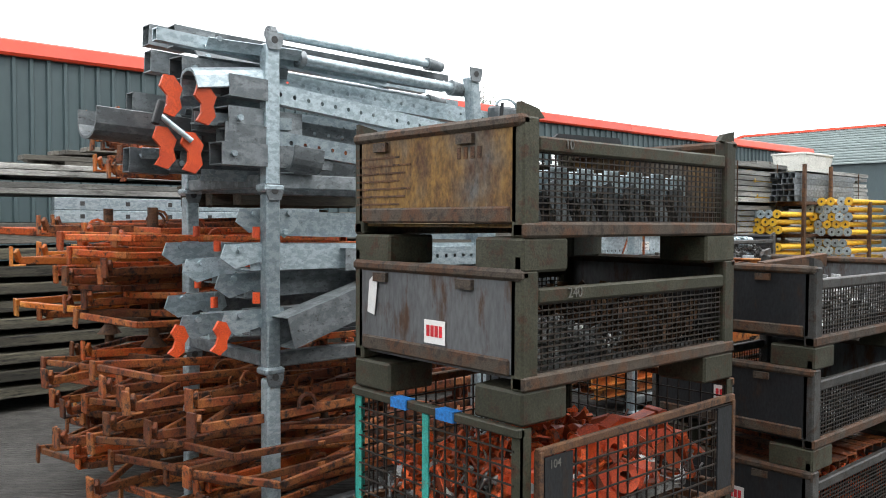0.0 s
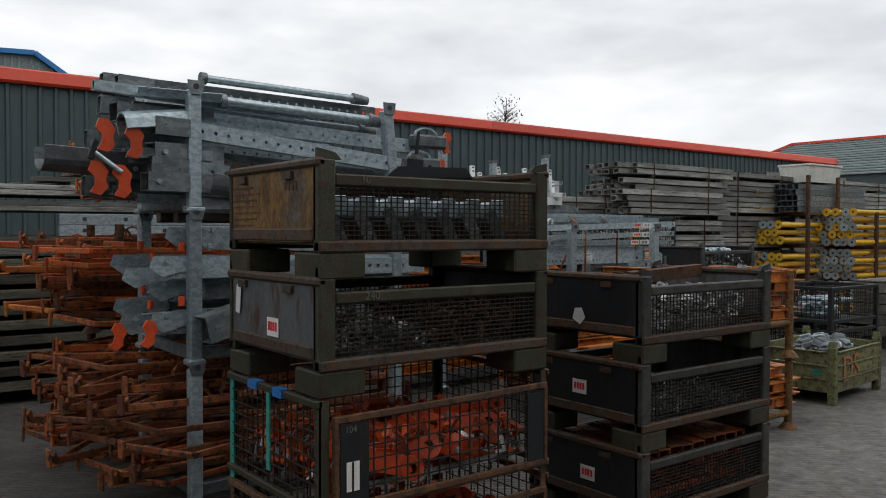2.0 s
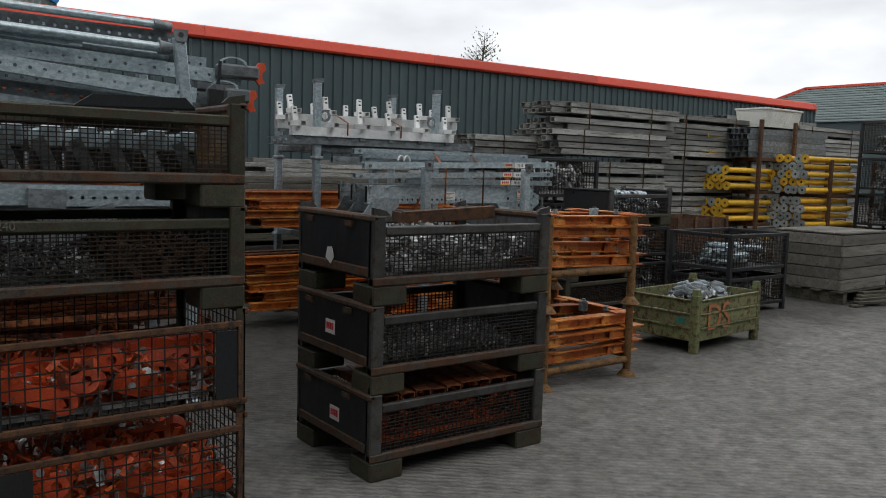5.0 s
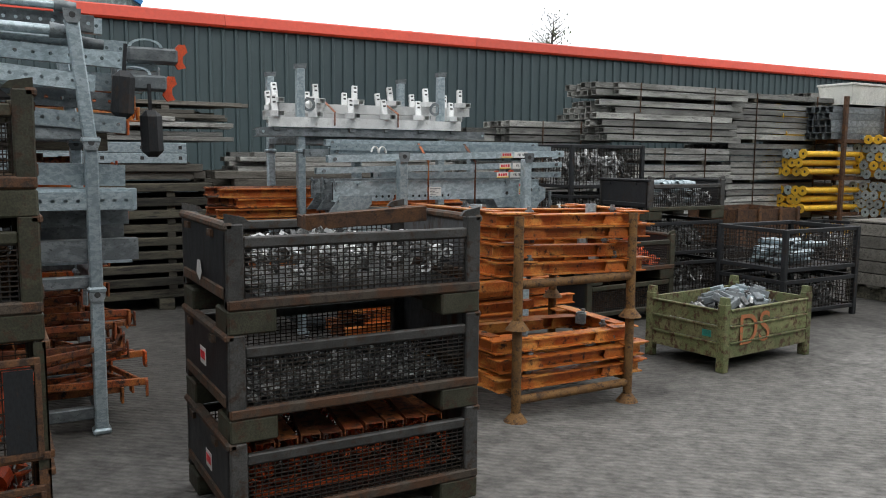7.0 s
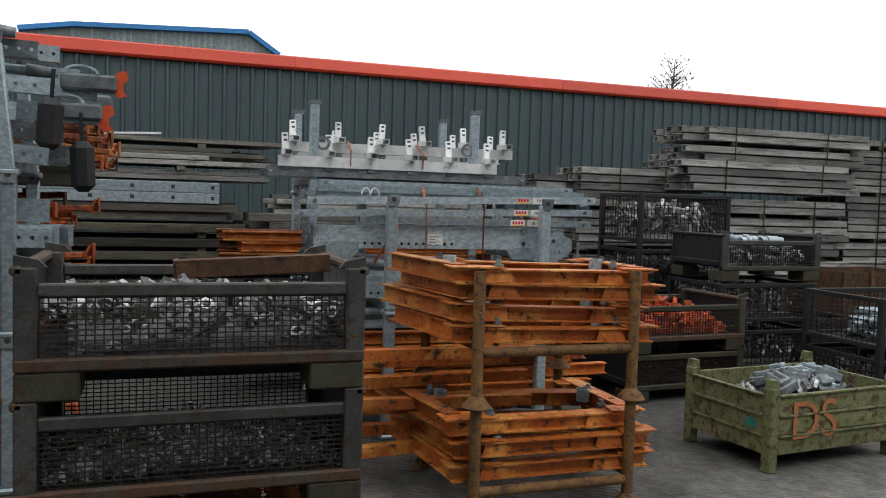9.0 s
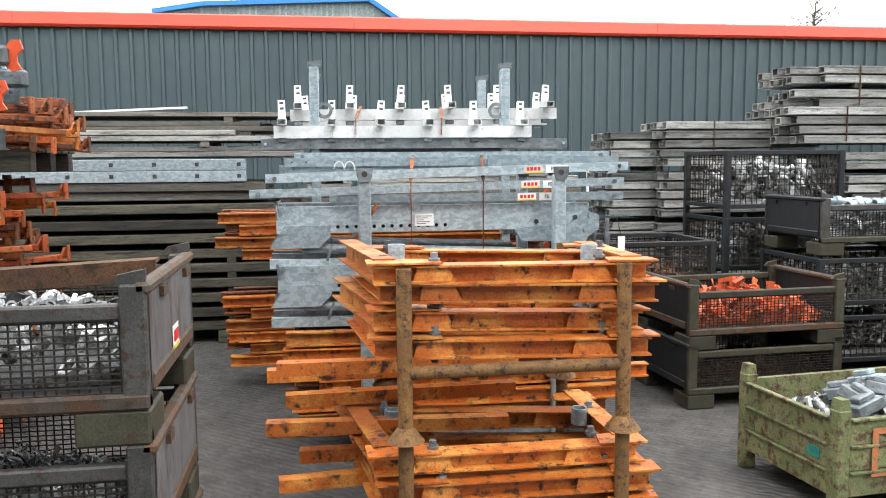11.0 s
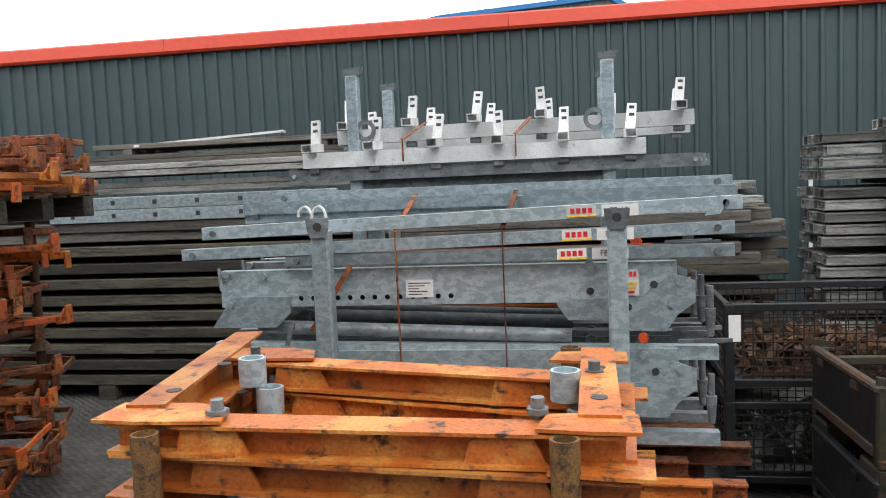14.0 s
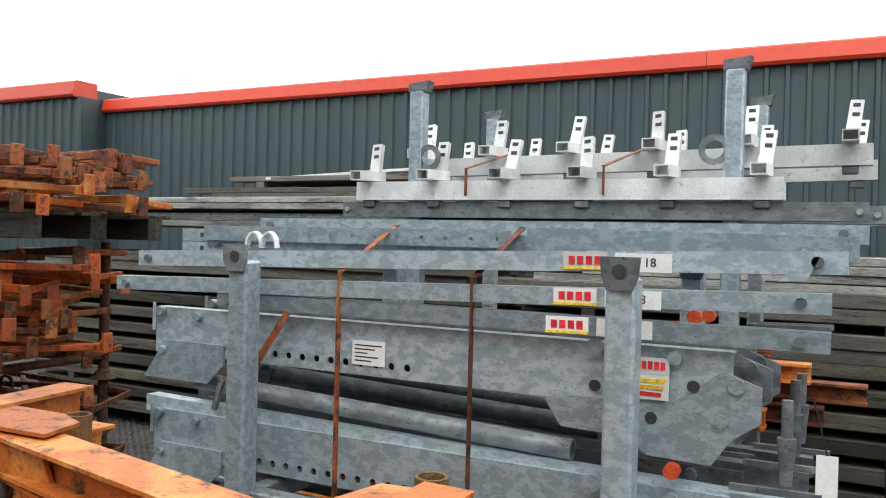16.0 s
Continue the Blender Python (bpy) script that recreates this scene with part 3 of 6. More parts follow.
def crate(x, y, z, panel, rail, label, rz=0.0, edge=None, sticker_at=None, group="stacked steel crates", tag=False, panel_label="", lit_panel=None):
    """A steel stacking crate: solid ends with a rolled rim, mesh long sides, block feet."""
    t = thing("steel_crate", x, y, z, rz, label, "crate", group)
    for i, px in enumerate((0, CW)):
        b = bmesh.new()
        s = 1 if i == 0 else -1
        box(b, min(px, px + s * 0.012), 0.03, 0.145, max(px, px + s * 0.012), CD - 0.03, CH - 0.02)
        e = part("end_panel", b, lit_panel if lit_panel and i else panel, t, panel_label)
        b = bmesh.new()
        bar(b, (px + s * 0.01, 0.0, CH - 0.012), (px + s * 0.01, CD, CH - 0.012), 0.045, 0.035, 0.01)
        bar(b, (px + s * 0.01, 0.05, 0.165), (px + s * 0.01, CD - 0.05, 0.165), 0.035, 0.05, 0.006)
        for yy in (0.2, 0.62):
            box(b, px - 0.014 if i == 0 else px - 0.004, yy, CH - 0.065, px + 0.004 if i == 0 else px + 0.014, yy + 0.07, CH - 0.035)
        part("rim", b, edge or panel, e)
        for py in (0, CD):
            sy = 1 if py == 0 else -1
            b = bmesh.new()
            box(b, min(px, px + s * 0.07), min(py, py + sy * 0.05), 0.1, max(px, px + s * 0.07), max(py, py + sy * 0.05), CH, None, 0.006)
            plate(b, [(0, 0), (0.1, 0), (0.075, 0.025), (0.0, 0.04)], 0.02, pose(px, py + sy * 0.02, CH) @ Matrix.Scale(s, 4, (1, 0, 0)))
            part("corner_post", b, rail, t)
            b = bmesh.new()
            box(b, min(px, px + s * 0.2), min(py, py + sy * 0.2), 0, max(px, px + s * 0.2), max(py, py + sy * 0.2), 0.1, None, 0.008)
            part("foot", b, OLIVE, t)
    for py, sy in ((0, 1), (CD, -1)):
        b = bmesh.new()
        bar(b, (0.0, py + sy * 0.02, 0.122), (CW, py + sy * 0.02, 0.122), 0.05, 0.046, 0.008)
        part("bottom_rail", b, edge or OLIVE, t)
        b = bmesh.new()
        bar(b, (0.07, py + sy * 0.02, CH - 0.075), (CW - 0.07, py + sy * 0.02, CH - 0.075), 0.035, 0.045, 0.006)
        part("top_rail", b, rail, t)
        b = bmesh.new()
        wires(b, 0.075, CW - 0.075, 0.146, CH - 0.1, 36, 11, 0.0022, lambda u, zz, o, py=py, sy=sy: (u, py + sy * (0.02 - o * 2), zz))
        part("wire_mesh", b, WIRE, t)
    b = bmesh.new()
    box(b, 0.02, 0.03, 0.128, CW - 0.02, CD - 0.03, 0.138)
    part("floor_plate", b, panel, t)
    if sticker_at:
        sticker(t, pose(-0.003, sticker_at[0], sticker_at[1], 0, 0, -90), 0.1, 0.075)
    if tag:
        b = bmesh.new()
        plate(b, [(-0.04, -0.03), (0.02, -0.045), (0.045, 0.0), (0.01, 0.045), (-0.035, 0.03)], 0.003, pose(-0.012, 0.42, 0.22, 0, 12, -90))
        part("torn_label", b, LABEL, t, "torn paper label")
    return t


AX, AY, BX, BY = 1.69, 1.57, 3.5, 1.55
# three dark crates; the light on their far ends is put into greyer panels
b0 = crate(BX, BY, 0, DARK, RAIL_STEEL, "dark grey steel crate full of red-rusted clamps", 0, EDGE_RUST, (0.36, 0.27), lit_panel=GREY_STEEL)
b1 = crate(BX, BY, CH, DARK, RAIL_STEEL, "dark grey mesh crate of bright zinc clips, mid-stack", 0, EDGE_RUST, (0.42, 0.28), lit_panel=GREY_STEEL)
b2 = crate(BX, BY, 2 * CH, DARK, RAIL_STEEL, "dark grey steel mesh crate of pale couplers, top of its stack", 0, EDGE_RUST, None, tag=True, lit_panel=GREY_STEEL)
sticker(b2, pose(CW + 0.003, 0.42, 0.22, 0, 0, 90), 0.1, 0.075, PRINT_YEL)
g = random.Random(3)
for k in range(9):
    b = bmesh.new()
    profile(b, channel(0.03, 0.085, 0.005), 0, 0.66)
    solid("orange_channel", b, ORANGE_RUST, "orange painted steel channel lying across the crate", "channel", pose(BX + 0.16 + k * 0.1, BY + 0.06, 0.395 + g.uniform(0, 0.012), 0, 0, 84 + g.uniform(-7, 7)) @ pose(0, 0, 0, -90), "channels on the crate")
pile("rusty_clamps", "red-rusted steel clamps packed in the bottom crate", ORANGE_ISL, BX + .04, BY + .05, .14, BX + CW - .04, BY + CD - .05, .37, 520, .034, ("ring", "clip", "tube"), 11)
pile("zinc_clips", "bright and dull zinc clips heaped in a crate", GALV_ISL, BX + .04, BY + .05, CH + .14, BX + CW - .04, BY + CD - .05, CH + .30, 800, .028, ("ring", "clip", "bolt", "plate"), 12, None, 0.09)
pile("pale_couplers", "pale ring couplers heaped in the top crate", GALV_ISL, BX + .04, BY + .05, 2 * CH + .14, BX + CW - .04, BY + CD - .05, 2 * CH + .37, 480, .044, ("ring", "ring", "clip", "plate"), 13)
b = bmesh.new()
box(b, 0, 0, 0, 0.62, 0.012, 0.06, None, 0.003)
box(b, 0, 0, 0.06, 0.62, 0.05, 0.072)
box(b, 0.0, 0, 0, 0.012, 0.16, 0.06)
solid("rusty_tray", b, RUST, "rust-brown folded steel tray resting on the top crate", "tray", pose(BX + 0.5, BY + 0.48, 2 * CH + 0.36, 4, -3, -4))

# stack with orange-filled cages underneath
AZ = 0.94
a2 = crate(AX, AY, AZ, GREY_STEEL, OLIVE, "grey steel mesh crate with rust-streaked rim and a white plate", 0, EDGE_RUST, (0.375, 0.235))
a1 = crate(AX, AY, AZ + CH - 0.005, OCHRE, OLIVE, "ochre-rusted steel mesh crate with faded stencilling, top of its stack", 0, EDGE_RUST, None)
for k in range(7):
    zz = 0.2 + 0.026 * k
    b = bmesh.new()
    box(b, -0.002, 0.56 - (k % 3) * 0.03, zz, 0, 0.80, zz + 0.006)
    part("stencil_line", b, RUST, a1, "faded rusted stencil lines")
for yy in (0.17, 0.20, 0.23, 0.26):
    part("stencil_mark", box(bmesh.new(), -0.002, yy, 0.335, 0, yy + 0.016, 0.37), RUST, a1)
words("240", 0.045, CHALK, pose(0.23, -0.001, CH - 0.072, 90), "chalk_number", a2)
words("10", 0.04, CHALK, pose(0.20, -0.001, CH - 0.072, 90), "chalk_number", a1)
b = bmesh.new()
plate(b, [(-0.02, -0.06), (0.02, -0.065), (0.024, 0.05), (0.0, 0.07), (-0.02, 0.05)], 0.003, pose(-0.008, 0.70, 0.33, 0, 6, -90))
part("torn_label", b, LABEL, a2, "torn paper label")
pile("steel_fittings", "dull cast fittings lying in the grey crate", GALV_ISL, AX + .04, AY + .05, AZ + .14, AX + .62, AY + CD - .05, AZ + .27, 420, .032, ("ring", "clip", "bolt"), 21)
pile("brown_castings", "brown rusted castings packed in the grey crate", RUST, AX + .6, AY + .05, AZ + .14, AX + CW - .04, AY + CD - .05, AZ + .32, 200, .055, ("clip", "plate", "tube"), 22)
for k in range(7):
    t = thing("swivel_head", AX + 0.14 + k * 0.135, AY + 0.12, AZ + CH + 0.133, 0, "dull steel head with a pale flat face plate", "fitting", "heads in the crate")
    b = bmesh.new()
    box(b, -0.045, 0, 0, 0.045, 0.2, 0.09, None, 0.01)
    part("body", b, DARK, t)
    b = bmesh.new()
    bar(b, (0.0, -0.04, 0.0), (-0.05, -0.02, 0.13), 0.015, 0.05)
    part("lever", b, GALV_DULL_SHADE, t)
    b = bmesh.new()
    box(b, -0.035, -0.02, 0.1, 0.035, 0.0, 0.18, None, 0.004)
    box(b, -0.045, 0, 0.09, 0.045, 0.2, 0.17, None, 0.01)
    part("face_plate", b, GALV, t)
b = bmesh.new()
box(b, 0, 0, 0, 0.55, 0.35, 0.012)
plate(b, [(0, 0), (0.55, 0), (0.5, 0.05), (0.08, 0.05)], 0.01, pose(0, 0, 0.01))
solid("folded_sheet", b, DARK, "dark folded steel sheet lying over the top crate", "sheet", pose(AX + 0.56, AY + 0.42, AZ + 2 * CH - 0.04, 3, -2, 5))


def wire_cage(x, y, z, h, label, teal=False, contents_seed=1):
    t = thing("wire_cage", x, y, z, 0, label, "cage", "wire cages")
    for i, (px, py) in enumerate(((0, 0), (CW, 0), (0, CD), (CW, CD))):
        b = bmesh.new()
        sx, sy = (1 if px == 0 else -1), (1 if py == 0 else -1)
        box(b, min(px, px + sx * 0.04), min(py, py + sy * 0.006), 0, max(px, px + sx * 0.04), max(py, py + sy * 0.006), h)
        box(b, min(px, px + sx * 0.006), min(py, py + sy * 0.04), 0, max(px, px + sx * 0.006), max(py, py + sy * 0.04), h)
        part("corner_post", b, TEAL if teal and i == 2 else (OLIVE if teal else RUST), t)
    for p, q in (((0, 0), (CW, 0)), ((0, CD), (CW, CD)), ((0, 0), (0, CD)), ((CW, 0), (CW, CD))):
        for zz in (0.05, h - 0.012):
            if zz > 0.1 and p[1] == 0 and q[1] == 0:
                continue
            b = bmesh.new()
            bar(b, (*p, zz), (*q, zz), 0.03, 0.028, 0.004)
            part("rail", b, RUST if not (teal and p[0] == 0 == q[0]) else OLIVE, t)
    for px in (0.004, CW - 0.004):
        b = bmesh.new()
        wires(b, 0.03, CD - 0.03, 0.05, h - 0.02, 15, 8, 0.0025, lambda u, zz, o, px=px: (px - o * 2, u, zz))
        part("wire_mesh", b, WIRE, t)
    b = bmesh.new()
    wires(b, 0.03, CW - 0.03, 0.05, h - 0.02, 22, 8, 0.0025, lambda u, zz, o: (u, CD - 0.004 - o * 2, zz))
    part("wire_mesh", b, WIRE, t)
    gate = part("gate_frame", bmesh.new(), RUST, t)
    b = bmesh.new()
    for zz in (0.06, h - 0.075):
        bar(b, (0.05, -0.012, zz), (CW - 0.02, -0.012, zz + (0.0 if zz < 0.1 else 0.012)), 0.02, 0.026, 0.003)
    for px in (0.06, CW - 0.03):
        bar(b, (px, -0.012, 0.06), (px, -0.012, h - 0.07), 0.026, 0.02, 0.003)
    part("gate_rail", b, RUST, gate)
    b = bmesh.new()
    wires(b, 0.07, CW - 0.04, 0.07, h - 0.085, 20, 6, 0.0025, lambda u, zz, o: (u, -0.010 - o * 2, zz))
    part("wire_mesh", b, WIRE, gate)
    b = bmesh.new()
    box(b, 0.075, -0.022, 0.075, 0.2 if teal else 0.3, -0.016, h - 0.09)
    part("gate_plate", b, DARK, gate)
    if teal:
        part("gate_plate", box(bmesh.new(), CW - 0.14, -0.022, 0.075, CW - 0.045, -0.016, h - 0.09), DARK, gate)
        lab = part("card", box(bmesh.new(), 0.1, -0.026, 0.12, 0.155, -0.023, 0.23), LABEL, gate, "white card in two strips")
        part("fold", box(bmesh.new(), 0.122, -0.028, 0.12, 0.13, -0.0262, 0.23), DARK, lab)
        words("104", 0.035, CHALK, pose(0.12, -0.023, h - 0.115, 90), "chalk_number", gate)
        part("stiffener", box(bmesh.new(), -0.008, 0.40, 0.12, -0.002, 0.43, h), TEAL, t, "teal painted strip")
        for yy in (0.27, 0.50):
            part("tape", box(bmesh.new(), -0.021, yy, h - 0.03, 0.02, yy + 0.08, h + 0.004), BLUE, t, "blue tape")
    return t


cage_low = wire_cage(AX, AY, 0, 0.465, "rusty wire-mesh cage of orange-red castings on the concrete")
cage_top = wire_cage(AX, AY, 0.47, 0.465, "wire-mesh cage with teal-painted strips, full of red parts", True)


def red_parts(z0, seed):
    g = random.Random(seed)
    for k in range(13):
        t = thing("red_bracket", AX + g.uniform(0.25, 0.95), AY + g.uniform(0.09, 0.5), z0 + g.uniform(0.14, 0.27), g.uniform(-40, 40), "orange-red cast steel bracket lying in a wire cage", "bracket", "red castings")
        t.rotation_euler = (g.uniform(-0.4, 0.4), g.uniform(-0.4, 0.4), g.uniform(-0.6, 0.6))
        b = bmesh.new()
        plate(b, [(-0.17, -0.035), (-0.05, -0.05), (0.14, -0.03), (0.18, 0.0), (0.13, 0.05), (0.02, 0.035), (-0.08, 0.06), (-0.17, 0.03)], 0.05, Matrix())
        part("arm", b, RED_CLAW, t)
        b = bmesh.new()
        ring_plate(b, 0.05, 0.022, 0.07, pose(0.17, 0, 0.01), 12)
        part("eye", b, RED_CLAW, t)
        b = bmesh.new()
        tube(b, (-0.12, -0.035, 0), (-0.12, 0.035, 0), 0.017, seg=8)
        part("bolt", b, GALV, t, "zinc bolt")


red_parts(0.0, 31)
red_parts(0.47, 32)
pile("red_castings", "loose orange-red and grey castings in the lower cage", ORANGE_ISL, AX + .03, AY + .04, .06, AX + CW - .03, AY + CD - .04, .34, 380, .055, ("clip", "plate", "ring", "bolt"), 33)
pile("red_castings", "loose orange-red and grey castings in the upper cage", ORANGE_ISL, AX + .03, AY + .04, .53, AX + CW - .03, AY + CD - .04, .76, 380, .055, ("clip", "plate", "ring", "bolt"), 34)


for k, z in enumerate((0.06, 0.53)):
    pile("zinc_bits", "grey zinc bolts and clips among the red castings", GALV_ISL, AX + .03, AY + .03, z, AX + CW - .03, AY + CD - .04, z + (.28, .2)[k], 170, .04, ("clip", "bolt", "plate"), 36 + k)


# ---- galvanised racks ----
def rack(x, y, z, w, d, h, base_h, label, group, eye=True, lean=0.0):
    """A stacking rack: base frame and four corner posts with eared caps."""
    t = thing("stacking_rack", x, y, z, 0, label, "rack", group)
    b = bmesh.new()
    for yy in (0, d):
        bar(b, (0, yy, base_h), (w, yy, base_h), 0.06, 0.07, 0.006)
    for xx in (0, w):
        bar(b, (xx, 0.03, base_h), (xx, d - 0.03, base_h), 0.05, 0.06, 0.006)
    part("base_frame", b, GALV_DULL_SHADE, t)
    for i, (xx, yy) in enumerate(((0, 0), (w, 0), (0, d), (w, d))):
        ln = lean if i in (1, 3) else 0.0
        b = bmesh.new()
        bar(b, (xx, yy - 0.033, 0), (xx - ln, yy - 0.033, h), 0.07, 0.07, 0.008)
        bar(b, (xx, yy - 0.033, 0), (xx, yy - 0.033, 0.035), 0.1, 0.1, 0.01)
        p = part("post", b, GALV, t)
        if eye:
            b = bmesh.new()
            plate(b, [(-0.046, 0.045), (0.046, 0.045), (0.042, 0.0), (0.03, -0.03), (-0.03, -0.03), (-0.042, 0.0)], 0.008, pose(xx - ln, yy - 0.075, h))
            part("cap_ear", b, GALV_DULL_SHADE, p)
            b = bmesh.new()
            tube(b, (xx - ln, yy - 0.081, h + 0.012), (xx - ln, yy - 0.079, h + 0.012), 0.017, seg=10)
            part("eye_hole", b, PRINT_BLACK, p)
    return t


def claw(parent, x, y, z, flip=1, tilt=0, s=0.66):
    b = bmesh.new()
    pts = [(0, 0.10), (0.055, 0.11), (0.085, 0.05), (0.05, 0.0), (0.06, -0.05), (0.095, -0.09), (0.03, -0.12), (-0.02, -0.075), (-0.015, -0.02), (-0.04, 0.03)]
    plate(b, [(px * s * flip, pz * s) for px, pz in pts], 0.018, pose(x, y, z, 0, tilt, 0))
    return part("claw", b, RED_CLAW, parent, "red-orange hooked claw")


SX, SY, SW, SD = 1.885, 3.36, 1.33, 0.85
rack(SX, SY, 0, SW, SD, 0.80, 0.12, "galvanised stacking rack holding rusty orange frames, on the concrete", "tall rack tiers")
rack(SX, SY, 0.82, SW, SD, 0.83, 0.06, "galvanised stacking rack with grey formwork beams, middle tier", "tall rack tiers")
rack(SX, SY, 1.66, SW, SD, 0.67, 0.05, "galvanised stacking rack with long punched rails, top tier", "tall rack tiers", lean=0.07)

TIER_CLAWS = {2: (1.585, 3.31, 2.03), 3: (1.455, 3.36, 2.06), 5: (1.405, 3.31, 1.835), 6: (1.52, 3.30, 1.82)}
PUNCHED = "long galvanised rail punched with round holes, lying on the rack"
for i, (x0, z0, x1, z1, yy, hh, n) in enumerate((
        (1.66, 2.385, 3.30, 2.36, 3.72, 0.085, 26), (1.66, 2.44, 3.38, 2.39, 4.02, 0.085, 26), (1.74, 2.12, 3.25, 1.985, 3.335, 0.08, 20), (1.66, 1.98, 3.46, 1.89, 3.46, 0.085, 22),
        (1.68, 2.21, 3.62, 2.13, 3.52, 0.08, 22), (1.72, 1.91, 3.4, 1.76, 3.34, 0.08, 22), (1.66, 1.82, 3.45, 1.77, 3.66, 0.085, 22), (1.6, 2.28, 3.5, 2.24, 3.85, 0.085, 24),
        (1.55, 2.08, 3.6, 2.04, 3.95, 0.1, 24), (1.55, 1.82, 3.5, 1.8, 4.0, 0.1, 24), (2.35, 1.34, 3.42, 1.34, 3.335, 0.09, 17))):
    b = bmesh.new()
    perforated_channel(b, (x0, yy, z0), (x1, yy, z1), 0.06, hh, n, 0.011)
    t = thing("punched_rail", 0, 0, 0, 0, PUNCHED, "rail", "punched rails")
    part("rail", b, GALV if i % 3 else GALV_DULL_SHADE, t)
    b = bmesh.new()
    square_tube(b, (x0 - 0.07, yy, z0), (x0 + 0.13, yy, z0 - 0.008), 0.085, hh * 1.2)
    part("end_shoe", b, GALV_DULL_SHADE, t, "dull cast end shoe")
    if i in TIER_CLAWS:
        claw(t, *TIER_CLAWS[i], -1, -8, 0.78)
for i, (p, q, r) in enumerate((((2.05, 3.36, 2.29), (3.09, 3.38, 2.265), 0.028), ((2.03, 3.60, 2.45), (3.14, 3.64, 2.44), 0.024), ((1.9, 3.8, 2.30), (3.3, 3.8, 2.26), 0.024))):
    t = thing("push_pull_prop", 0, 0, 0, 0, "galvanised tube strut lying on top of the rack", "strut", "tube struts")
    part("tube", tube(bmesh.new(), p, q, r, seg=12, hollow=0.8), GALV, t)
    part("collar", tube(bmesh.new(), p, Vector(p) + (Vector(q) - Vector(p)) * 0.03, r * 1.5, seg=12), GALV_DULL_SHADE, t)
    b = bmesh.new()
    tube(b, Vector(q) - (Vector(q) - Vector(p)) * 0.05, Vector(q) + Vector((0.06, 0, -0.005)), r * 1.6, r * 1.2, seg=10)
    part("collar", b, GALV_DULL_SHADE, t)
t = thing("box_rail", 0, 0, 0, 0, "square galvanised rail sticking out over the rack", "rail")
part("rail", square_tube(bmesh.new(), (1.39, 3.42, 2.315), (2.6, 3.41, 2.25), 0.05, 0.055), GALV, t)
for i, (x0, yy, zz, ln) in enumerate(((1.50, 3.46, 2.19, 0.45), (1.62, 3.33, 1.82, 0.6), (1.60, 3.70, 2.16, 0.5), (1.58, 3.6, 1.9, 0.6), (1.66, 3.35, 1.98, 0.4))):
    t = thing("steel_beam", 0, 0, 0, 0, "open square steel beam end jutting from the rack", "beam", "beam ends")
    part("beam", square_tube(bmesh.new(), (x0, yy, zz), (x0 + ln, yy + 0.05, zz), 0.11, 0.10), GALV_DULL_SHADE, t)
    b = bmesh.new()
    tube(b, (x0 + 0.06, yy - 0.066, zz), (x0 + 0.06, yy - 0.05, zz), 0.014, seg=8)
    part("bolt", b, GALV, t)
# curled pans and hanging pin at the end of the top tier
def curled_pan(w, d, ln, at, material):
    """A trough of bent sheet with a rounded bottom, open at the ends."""
    outer = [(w * math.cos(a), -d * max(0.0, math.sin(a)) ** 0.55) for a in (math.pi * k / 10 for k in range(11))]
    inner = [((w - 0.008) * math.cos(a), 0.004 - (d - 0.008) * max(0.0, math.sin(a)) ** 0.55) for a in (math.pi * k / 10 for k in range(10, -1, -1))]
    solid("curled_pan", profile(bmesh.new(), outer + inner, 0, ln), material, "dull steel trough-shaped pan jutting from the rack", "pan", at, "curled pans")


curled_pan(0.10, 0.13, 0.6, pose(1.17, 3.60, 2.0, 0, 2, 4), GALV_DULL_SHADE)
curled_pan(0.075, 0.10, 0.35, pose(1.52, 3.36, 2.08, 172, -8, 3), GALV)
curled_pan(0.055, 0.11, 0.16, pose(1.97, 3.30, 1.87, 0, 6, 0), GALV_DULL_SHADE)
t = thing("locking_pin", 1.36, 3.30, 1.96, 0, "galvanised locking pin hanging from the rail ends", "pin")
b = bmesh.new()
tube(b, (0, 0, 0), (0.13, -0.02, -0.1), 0.012)
part("pin", b, GALV, t)
b = bmesh.new()
bar(b, (-0.02, 0, -0.04), (0.01, 0, 0.06), 0.03, 0.03, 0.005)
part("handle", b, DARK, t)
# couplings at the far end of the top tier
for i, (x0, yy, zz) in enumerate(((3.44, 3.46, 2.17), (3.37, 3.44, 2.01), (3.40, 3.8, 2.1))):
    t = thing("rail_coupling", x0, yy, zz, 0, "steel coupling with a red claw at the end of a rail", "coupling", "rail couplings")
    b = bmesh.new()
    box(b, 0, -0.045, -0.045, 0.28, 0.045, 0.045, None, 0.014)
    part("body", b, GALV_DULL_SHADE, t)
    arc = [math.pi * k / 8 for k in range(9)]
    part("bail", plate(bmesh.new(), [(0.1 + rr * math.cos(a), 0.045 + rr * 0.5 * math.sin(a)) for rr, seq in ((0.096, arc), (0.078, arc[::-1])) for a in seq], 0.012, pose(0, -0.03, 0)), GALV, t)
    if i < 2:
        claw(t, 0.28, 0, 0.01 - 0.03 * i, 1, 10)
g = random.Random(77)
